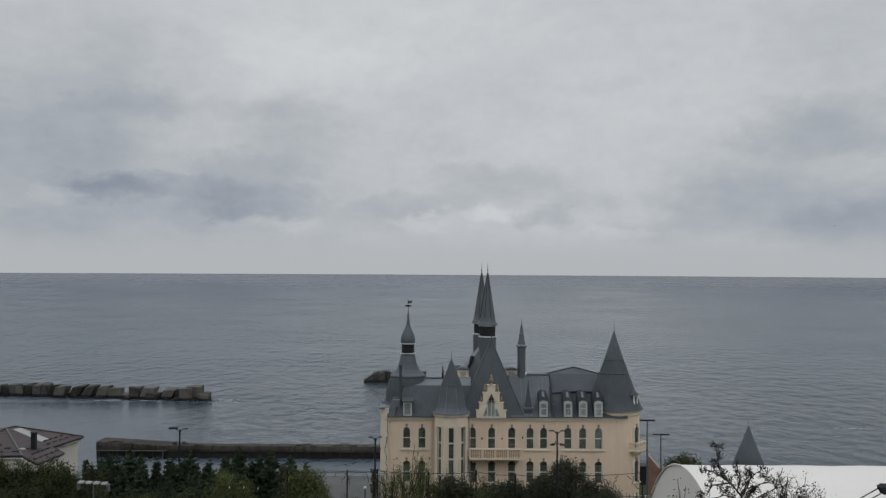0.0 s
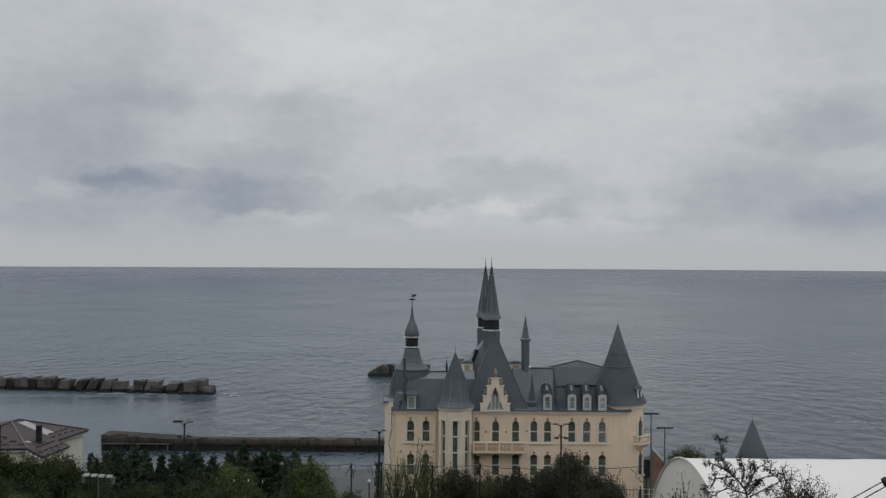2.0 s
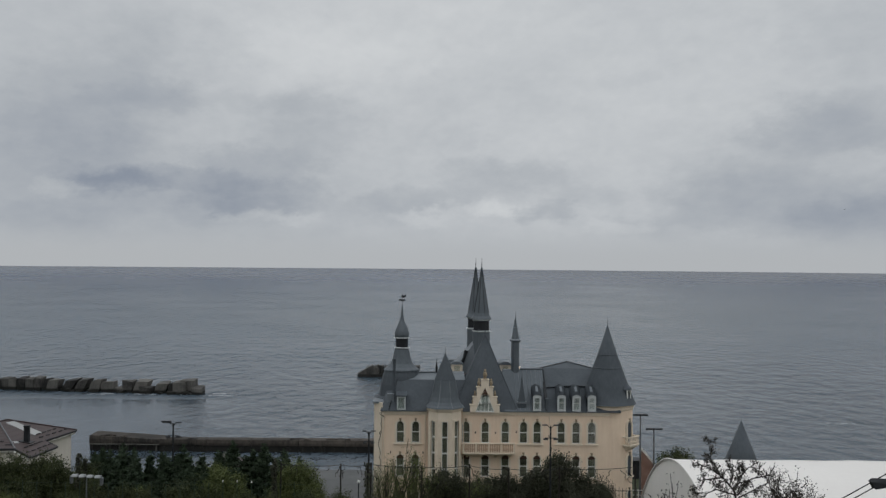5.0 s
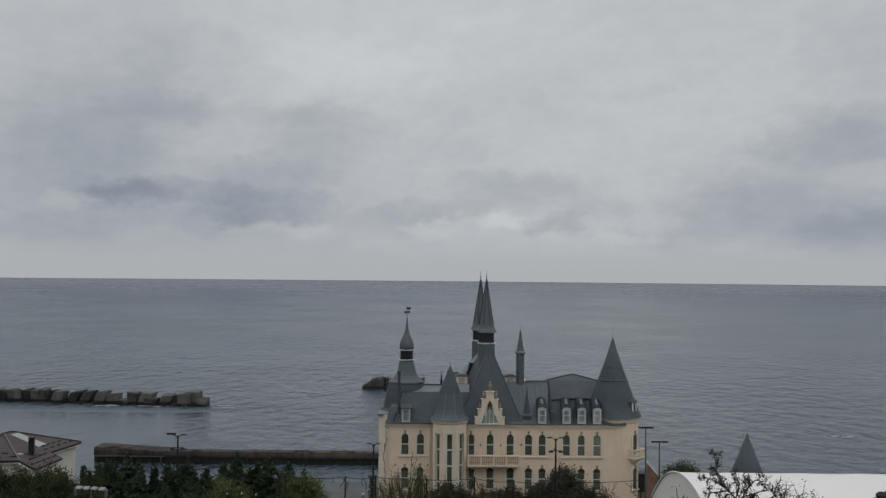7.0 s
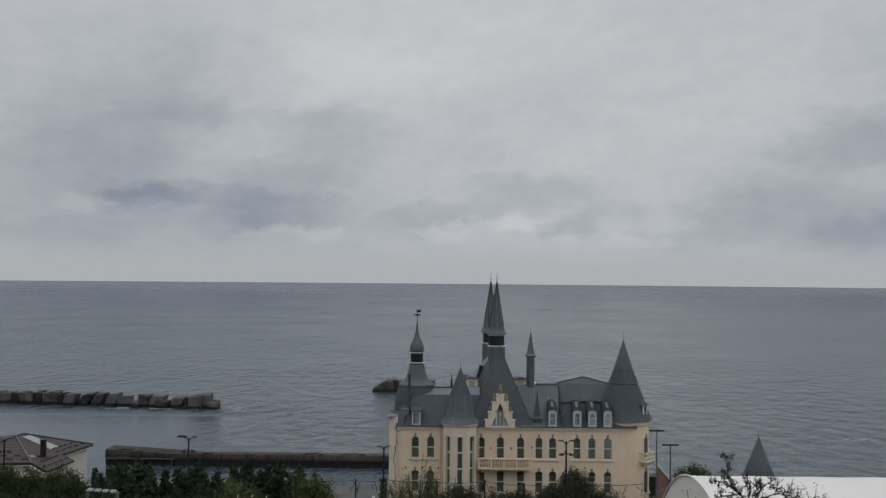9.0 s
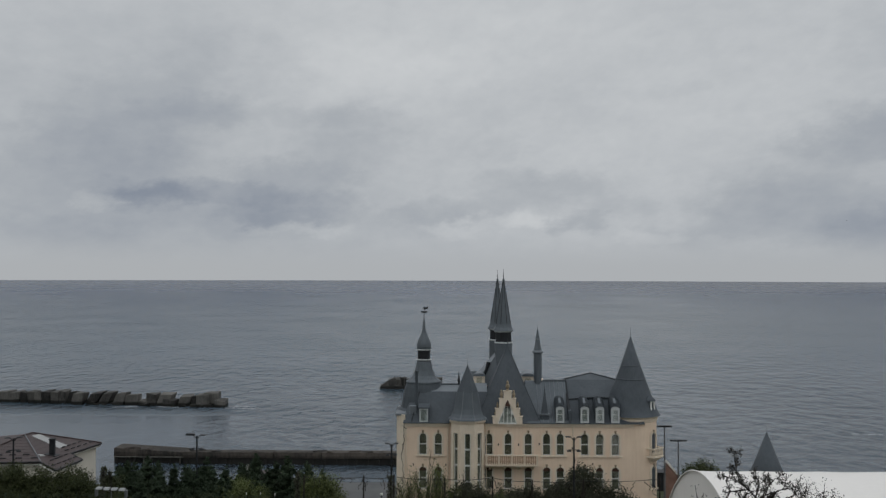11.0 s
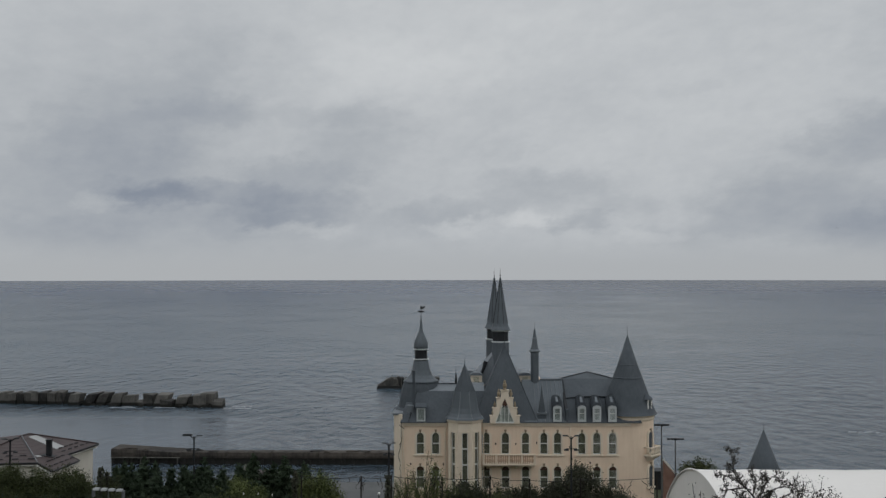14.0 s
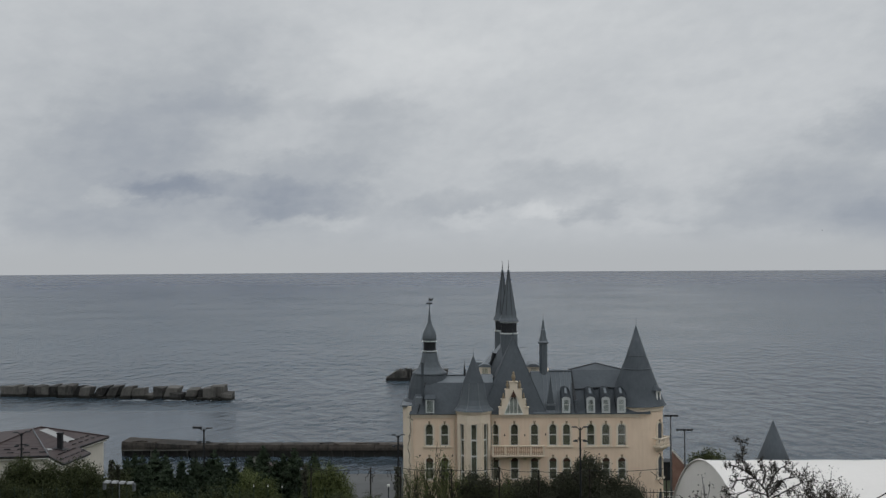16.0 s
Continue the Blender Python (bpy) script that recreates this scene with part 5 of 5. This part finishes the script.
# ---- trees and shrubs ----
def tubes_mesh(name, segs, material, n=5):
    verts, faces = [], []
    for a, b, r0, r1 in segs:
        d = (b - a)
        if d.length < 1e-4:
            continue
        q = d.to_track_quat("Z", "Y")
        s = len(verts)
        for p, r in ((a, max(r0, 0.014)), (b, max(r1, 0.012))):
            for k in range(n):
                t = 2 * math.pi * k / n
                verts.append(p + q @ Vector((r * math.cos(t), r * math.sin(t), 0)))
        faces += [(s + k, s + (k + 1) % n, s + n + (k + 1) % n, s + n + k) for k in range(n)]
    me = bpy.data.meshes.new(name)
    me.from_pydata([tuple(v) for v in verts], [], faces)
    me.materials.append(material)
    for p in me.polygons:
        p.use_smooth = True
    return me


def leaves_mesh(name, pts, size, material, rng, long=1.5, droop=0.0):
    """Many small bent leaves, two triangles each side of a midrib."""
    pts = np.array(pts)
    n = len(pts)
    a = rng.normal(size=(n, 3))
    a[:, 2] -= droop
    a /= np.linalg.norm(a, axis=1)[:, None]
    b = np.cross(a, rng.normal(size=(n, 3)))
    b /= np.linalg.norm(b, axis=1)[:, None]
    s = size * rng.uniform(0.6, 1.35, (n, 1))
    v = np.stack([pts - a * s * long / 2, pts + b * s / 2, pts + a * s * long / 2, pts - b * s / 2], 1).reshape(-1, 3)
    f = np.arange(4 * n).reshape(-1, 4)
    me = bpy.data.meshes.new(name)
    me.from_pydata(v.tolist(), [], f.tolist())
    me.materials.append(material)
    return me


def limbs(rng, p, d, length, r, depth, segs, tips, spread=0.75, up=0.25, kids=4):
    steps = 3
    for k in range(steps):
        d = (d + Vector(rng.normal(size=3)) * 0.16 + Vector((0, 0, up * 0.25))).normalized()
        q = p + d * (length / steps)
        r1 = r * (1 - 0.5 / steps)
        segs.append((p, q, r, r1))
        if depth > 0 and k > 0:
            for c in range(kids // 2 + (k == steps - 1)):
                side = Vector(rng.normal(size=3))
                nd = (d * (1 - spread * 0.5) + side.normalized() * spread + Vector((0, 0, up))).normalized()
                limbs(rng, q, nd, length * rng.uniform(0.55, 0.8), r1 * 0.6, depth - 1, segs, tips, spread, up, kids)
        p, r = q, r1
    if depth <= 1:
        tips.append(p)
        tips.append(p - d * length * 0.4)


def broadleaf(seed, h, r, leaf, leaf_size, per_tip, jitter, name, label, category, group, depth=3, kids=4, clear=0.3, stout=1.0):
    """A tapered trunk, limbs and a crown of loose leaf clumps, height 1 scaled to h."""
    rng = np.random.default_rng(seed)
    segs, tips = [], []
    top = Vector((rng.normal() * 0.2, rng.normal() * 0.2, h * clear))
    segs.append((Vector((0, 0, -0.3)), top, 0.03 * h * 0.5, 0.022 * h * 0.5))
    for k in range(5):
        a = 2 * math.pi * k / 5 + rng.uniform(-0.4, 0.4)
        d = Vector((math.cos(a) * r / h * 1.2, math.sin(a) * r / h * 1.2, 0.75)).normalized()
        limbs(rng, top + Vector((0, 0, -0.15 * k * 0.3)), d, h * rng.uniform(0.28, 0.36), 0.011 * h * stout, depth - 1, segs, tips, kids=kids)
    zmax = max(t.z for t in tips)
    k = h / zmax
    rad = np.percentile([math.hypot(t.x, t.y) for t in tips], 95)
    m = Matrix.Diagonal((r / rad, r / rad, k, 1))
    segs = [(m @ a, m @ b, r0, r1) for a, b, r0, r1 in segs]
    tips = [m @ t for t in tips]
    t = thing(name, label, category, group)
    part("trunk", tubes_mesh("trunk", segs, BARK), None, t)
    if per_tip:
        pts = [np.array(p) + rng.normal(size=3) * jitter for p in tips for _ in range(per_tip)]
        part("crown", leaves_mesh("crown", pts, leaf_size, leaf, rng), None, t)
    return t


def conifer(seed, h, r):
    rng = np.random.default_rng(seed)
    t = thing("conifer", "dense dark green conifer", "tree", "conifers")
    segs = [(Vector((0, 0, -0.3)), Vector((0, 0, h * 0.97)), 0.12, 0.02)]
    pts = []
    for k in range(230):
        f = 1 - (k / 230) ** 0.85
        z = round(h * (0.06 + 0.93 * (1 - f)) / 0.3) * 0.3 + rng.uniform(-0.1, 0.1)
        a = rng.uniform(0, 2 * math.pi)
        ln = r * f ** 0.8 * rng.uniform(0.65, 1.2) + 0.07
        base = Vector((0, 0, z))
        tip = base + Vector((math.cos(a) * ln, math.sin(a) * ln, ln * rng.uniform(-0.15, 0.25) + 0.1))
        segs.append((base, tip, 0.025, 0.008))
        for q in range(int(30 + 60 * ln)):
            u = rng.uniform(0.15, 1.05)
            p = base.lerp(tip, u)
            pts.append(np.array(p) + rng.normal(size=3) * (0.07, 0.07, 0.05) * (0.6 + ln * 0.5))
    part("trunk", tubes_mesh("trunk", segs, BARK, 4), None, t)
    part("crown", leaves_mesh("crown", pts, 0.075, LEAF_CONIFER, rng, 2.6, -0.3), None, t)
    return t


def plant(protos, places, tall, over=0.35):
    """Stand copies of the prototypes at x, y with their tops at z."""
    rng = random.Random(len(places) + len(protos))
    used = set()
    for k, (x, y, z) in enumerate(places):
        p = protos[k % len(protos)]
        g = height(x, y)
        s = (z - over - g) / tall
        w = s * rng.uniform(0.9, 1.15)
        m = Matrix.LocRotScale((x, y, g), Euler((0, 0, rng.uniform(0, 6.28))), (w, w, s))
        if p in used:
            copy_thing(p, m)
        else:
            p.matrix_basis = m
            used.add(p)


CONIFERS = [conifer(k, 9.0, 2.3) for k in (1, 2, 3)]
plant(CONIFERS, [(-25.28, 75, 15.7), (-23.69, 75, 15.95), (-24.42, 76, 15.15), (-22.91, 75, 15.4), (-19.4, 76, 15.2), (-18.8, 75, 15.3), (-15.4, 75, 15.95), (-12.96, 75, 15.5), (-21.7, 75, 15.4), (-20.5, 74, 15.3), (-22.2, 73, 15.0), (-18.0, 70, 15.2), (-16.0, 69, 15.1), (-17.0, 68, 15.3), (-20.9, 76, 14.9), (-14.04, 76, 15.2),
                 (-21.9, 72, 14.9), (-17.6, 73, 15.0), (-16.6, 76, 15.0), (-11.9, 74, 14.6), (-26.3, 74, 14.9), (-26.6, 77, 14.7), (-25.7, 78, 14.4), (-21.3, 78, 14.7), (-20.2, 77, 14.6), (-19.9, 74, 14.6), (-18.2, 77, 14.9), (-17.2, 78, 14.7), (-16.2, 77, 14.6), (-15.2, 78, 14.4), (-14.6, 76, 14.7), (-13.5, 78, 14.5), (-12.4, 77, 14.6), (-11.5, 75, 15.4), (-10.6, 77, 14.2), (-11.0, 73, 14.4), (-24.9, 70, 15.0), (-22.6, 70, 15.2), (-19.5, 70, 15.0), (-14.6, 70, 15.1), (-27.4, 72, 14.8)], 9.0, 0.1)
FRESH = [broadleaf(k, 9.0, 1.25, LEAF_FRESH, 0.07, 60, 0.26, "willow_tree", "willow in fresh yellow-green spring leaf", "tree", "fresh green trees", clear=0.25) for k in (11, 12)]
plant(FRESH, [(-15.2, 69, 16.0), (-13.9, 69, 15.4), (-20.79, 69, 15.2), (-15.9, 71, 17.3), (-10.5, 71, 16.6), (-17.2, 70, 15.6), (-9.7, 71, 17.1), (-8.9, 72, 16.3), (-11.4, 71, 14.9), (-26.0, 56, 18.2), (-24.5, 56, 17.9), (-22.8, 58, 16.9), (-27.6, 56, 18.2), (-19.0, 59, 16.3)], 9.0)
OLIVE = [broadleaf(k, 8.5, 1.6, LEAF_OLIVE, 0.075, 80, 0.22, "shrub", "olive-green leafy shrub on the slope", "shrub", "slope shrubs", clear=0.2) for k in (21, 22, 23)]
plant(OLIVE, [(-28.2, 64, 17.5), (-26.5, 64, 17.3), (-25.2, 64, 17.15), (-24.2, 64, 17.1), (-23.0, 64, 17.1), (-27.3, 65, 17.4), (-29.3, 65, 17.45), (-25.8, 65, 17.2), (-31.5, 64, 17.5), (-27.4, 61, 16.4), (-25.5, 61, 16.1), (-30.0, 64, 17.1), (-29.0, 61, 16.6),
              (-22.6, 62, 16.5), (-21.2, 61, 16.3), (-19.6, 61, 16.2), (-15.9, 62, 16.2), (-17.9, 61, 16.3), (-13.8, 61, 16.1), (-12.1, 61, 15.9), (-10.4, 61, 15.8), (-8.0, 62, 15.8), (-6.3, 63, 15.5), (-4.4, 63, 15.3), (-2.5, 64, 15.0)], 8.5, 0.1)
plant([broadleaf(24, 8.5, 1.6, LEAF_OLIVE, 0.09, 10, 0.24, "shrub", "dark thin-leaved shrub below the castle", "shrub", "slope shrubs", clear=0.2)],
      [(-0.6, 66, 15.2), (1.2, 66, 15.1), (3.0, 66, 15.2), (4.8, 66, 14.7), (6.6, 66, 14.5), (8.4, 66, 14.3), (10.2, 66, 14.3), (-3.4, 67, 15.0), (-2.0, 67, 15.2), (11.6, 66, 13.9)], 8.5, 0.3)
SPRIG = [broadleaf(k, 8.0, 1.3, LEAF_FRESH, 0.055, 12, 0.16, "sapling", "thin sapling with sparse young leaves", "tree", "saplings", kids=3, clear=0.3, stout=1.3) for k in (31, 32)]
plant(SPRIG, [(-4.25, 78, 14.7), (-3.3, 78, 14.0), (-2.3, 78, 14.7), (-1.3, 77, 14.3), (-3.8, 76, 13.3), (-1.8, 76, 13.4), (1.3, 78, 13.2), (3.0, 77, 12.9)], 8.0, 0.0)
DARK = [broadleaf(k, 8.0, 1.1, LEAF_DARK, 0.075, 80, 0.20, "evergreen_tree", "dark evergreen tree before the castle", "tree", "evergreens", clear=0.25) for k in (41, 42, 43)]
plant(DARK, [(0.3, 78, 14.1), (2.45, 78, 13.9), (3.6, 79, 13.7), (9.95, 80, 15.0), (8.4, 80, 14.0), (7.2, 80, 13.7), (6.0, 80, 13.5), (11.4, 80, 13.9), (12.4, 80, 13.4), (4.9, 80, 13.3), (9.3, 79, 13.8), (10.8, 78, 13.4), (7.7, 79, 14.0), (6.6, 78, 12.9), (13.3, 80, 13.5), (12.9, 78, 13.1), (13.9, 79, 12.2)], 8.0, 0.6)
plant([broadleaf(44, 8.0, 1.5, LEAF_OLIVE, 0.10, 80, 0.24, "evergreen_tree", "rounded dark evergreen behind the tent", "tree", "evergreens", clear=0.3)], [(22.1, 92, 12.9), (31.6, 99, 9.6), (23.2, 92, 11.9)], 8.0)
BARE = [broadleaf(k, 9.5, 2.3, LEAF_BUD, 0.06, 12, 0.15, "bare_tree", "dark budding tree with crooked bare limbs", "tree", "bare trees", depth=4, kids=4, clear=0.3, stout=1.6) for k in (51, 52)]
plant(BARE, [(15.4, 42, 20.9), (16.4, 43, 20.3), (14.5, 43, 20.7)], 9.5, 0.0)


def crooked_tree():
    """The near tree whose one tall limb leans away to the side."""
    rng = np.random.default_rng(7)
    g = height(13.2, 42)
    arms = [[(13.15, g - 0.3), (13.1, 17.5), (13.0, 19.3), (12.78, 20.37), (12.34, 20.9), (11.98, 21.22), (11.81, 21.58), (11.74, 22.06), (11.67, 22.47)],
            [(12.34, 20.9), (11.74, 21.34), (11.18, 21.53)],
            [(12.78, 20.37), (13.07, 20.97), (13.43, 21.38), (13.8, 21.34)],
            [(12.63, 20.56), (12.78, 21.22), (12.63, 21.53)],
            [(12.95, 20.13), (13.55, 20.85), (13.99, 20.97)],
            [(12.34, 20.9), (11.57, 20.8), (11.42, 20.49)],
            [(13.02, 20.01), (14.09, 20.56), (14.4, 20.73)],
            [(12.95, 20.13), (12.1, 20.37), (11.62, 20.17)],
            [(12.78, 20.37), (13.12, 20.66), (13.26, 21.14)]]
    t = thing("bare_tree", "crooked dark tree with one tall leaning limb", "tree", "bare trees")
    segs, tips = [], []
    for n, arm in enumerate(arms):
        r = 0.10 if n == 0 else 0.035
        for k, ((xa, za), (xb, zb)) in enumerate(zip(arm, arm[1:])):
            a, b = Vector((xa, 42 + 0.04 * n, za)), Vector((xb, 42 + 0.04 * n, zb))
            r1 = max(0.016, r * 0.78)
            segs.append((a, b, r, r1))
            r = r1
            if zb > 19.8:
                for q in range(4):
                    d = ((b - a).normalized() * 0.5 + Vector(rng.normal(size=3)) * 0.7 + Vector((0, 0, 0.25))).normalized()
                    limbs(rng, a.lerp(b, rng.uniform(0.2, 1.0)), d, rng.uniform(0.26, 0.5) * (0.6 if zb > 21.0 else 1.0), 0.013, 1, segs, tips, 0.7, 0.0, 4)
    part("trunk", tubes_mesh("trunk", segs, BARK), None, t)
    pts = [np.array(p) + rng.normal(size=3) * 0.06 for p in tips for _ in range(2)]
    part("crown", leaves_mesh("crown", pts, 0.042, LEAF_BUD, rng, 2.2), None, t)


def ivy_post(x, y, top, r):
    rng = np.random.default_rng(int(100 * abs(x)))
    g = height(x, y)
    t = thing("ivy_post", "old post smothered in dark ivy", "post", "ivy posts")
    part("post", rod(bmesh.new(), (x, y, g - 0.1), (x, y, top), 0.08, 0.06, 7), BARK, t)
    z = rng.uniform(g, top, 1500)
    a = rng.uniform(0, 2 * math.pi, 1500)
    w = r * (0.6 + 0.5 * np.sin(z * 2.1) ** 2) * rng.uniform(0.5, 1.1, 1500)
    part("ivy", leaves_mesh("ivy", np.stack([x + w * np.cos(a), y + w * np.sin(a), z], 1), 0.11, LEAF_DARK, rng), None, t)


crooked_tree()
ivy_post(-22.4, 62.0, 17.8, 0.2)
ivy_post(-22.05, 62.2, 17.45, 0.14)
ivy_post(-11.0, 67.5, 16.5, 0.24)
ivy_post(-4.9, 71.5, 15.45, 0.28)
plant([broadleaf(53, 9.5, 1.3, LEAF_BUD, 0.085, 34, 0.16, "bare_tree", "dense dark thicket before the white tent", "tree", "bare trees", clear=0.3)], [(14.1, 41, 20.6)], 9.5)
plant([broadleaf(61, 8.0, 1.6, LEAF_BUD, 0.08, 2, 0.12, "bare_shrub", "leafless grey-brown shrub on the bank", "shrub", "bare shrubs", clear=0.2, stout=1.6)], [(12.7, 52, 18.9), (14.6, 86, 11.2), (11.2, 50, 17.3), (2.2, 79, 13.3), (13.9, 84, 11.8)], 8.0, 0.0)


# ---- a gull over the sea ----
def build_gull():
    g = thing("seagull", "distant grey seagull gliding over the sea", "bird")
    part("body", turned([(0, -0.28), (0.07, -0.18), (0.1, 0.0), (0.07, 0.16), (0.04, 0.26), (0, 0.3)], 8), GREYMETAL, g, at=pose(0, 0, 0, 0, 90, 0))
    for s in (-1, 1):
        part("wing", hull([(0.09, s * 0.05, 0.03), (-0.12, s * 0.05, 0.03), (0.12, s * 0.38, 0.14), (-0.08, s * 0.38, 0.14), (-0.1, s * 0.72, 0.08), (-0.04, s * 0.74, 0.08), (0.0, s * 0.2, 0.1)]), DARKMETAL, g)
    part("tail", hull([(-0.24, -0.04, 0), (-0.24, 0.04, 0), (-0.42, -0.1, 0), (-0.42, 0.1, 0), (-0.3, 0, 0.03)]), WHITEPAINT, g)
    return g


GULL = build_gull()


# ---- what moves ----
def motions():
    walk(CLOUDS, [(0.0, pose(0, 0, 0)), (16.0, pose(60.0, 0, 0))])
    walk(WATER, [(0.0, pose(0, 0, 0)), (16.0, pose(4.0, -14.0, 0))])
    flight = [(0.0, 191.6, 52.1), (1.5, 190.5, 50.0), (3.5, 208.3, 53.5), (7.0, 186.8, 61.4), (9.0, 187.8, 57.0), (12.5, 188.9, 56.9), (14.5, 183.7, 50.1), (16.0, 174.2, 46.2)]
    walk(GULL, [(t, pose(x, 480.0, z, 0, 0, 20 + 4 * t)) for t, x, z in flight])


motions()
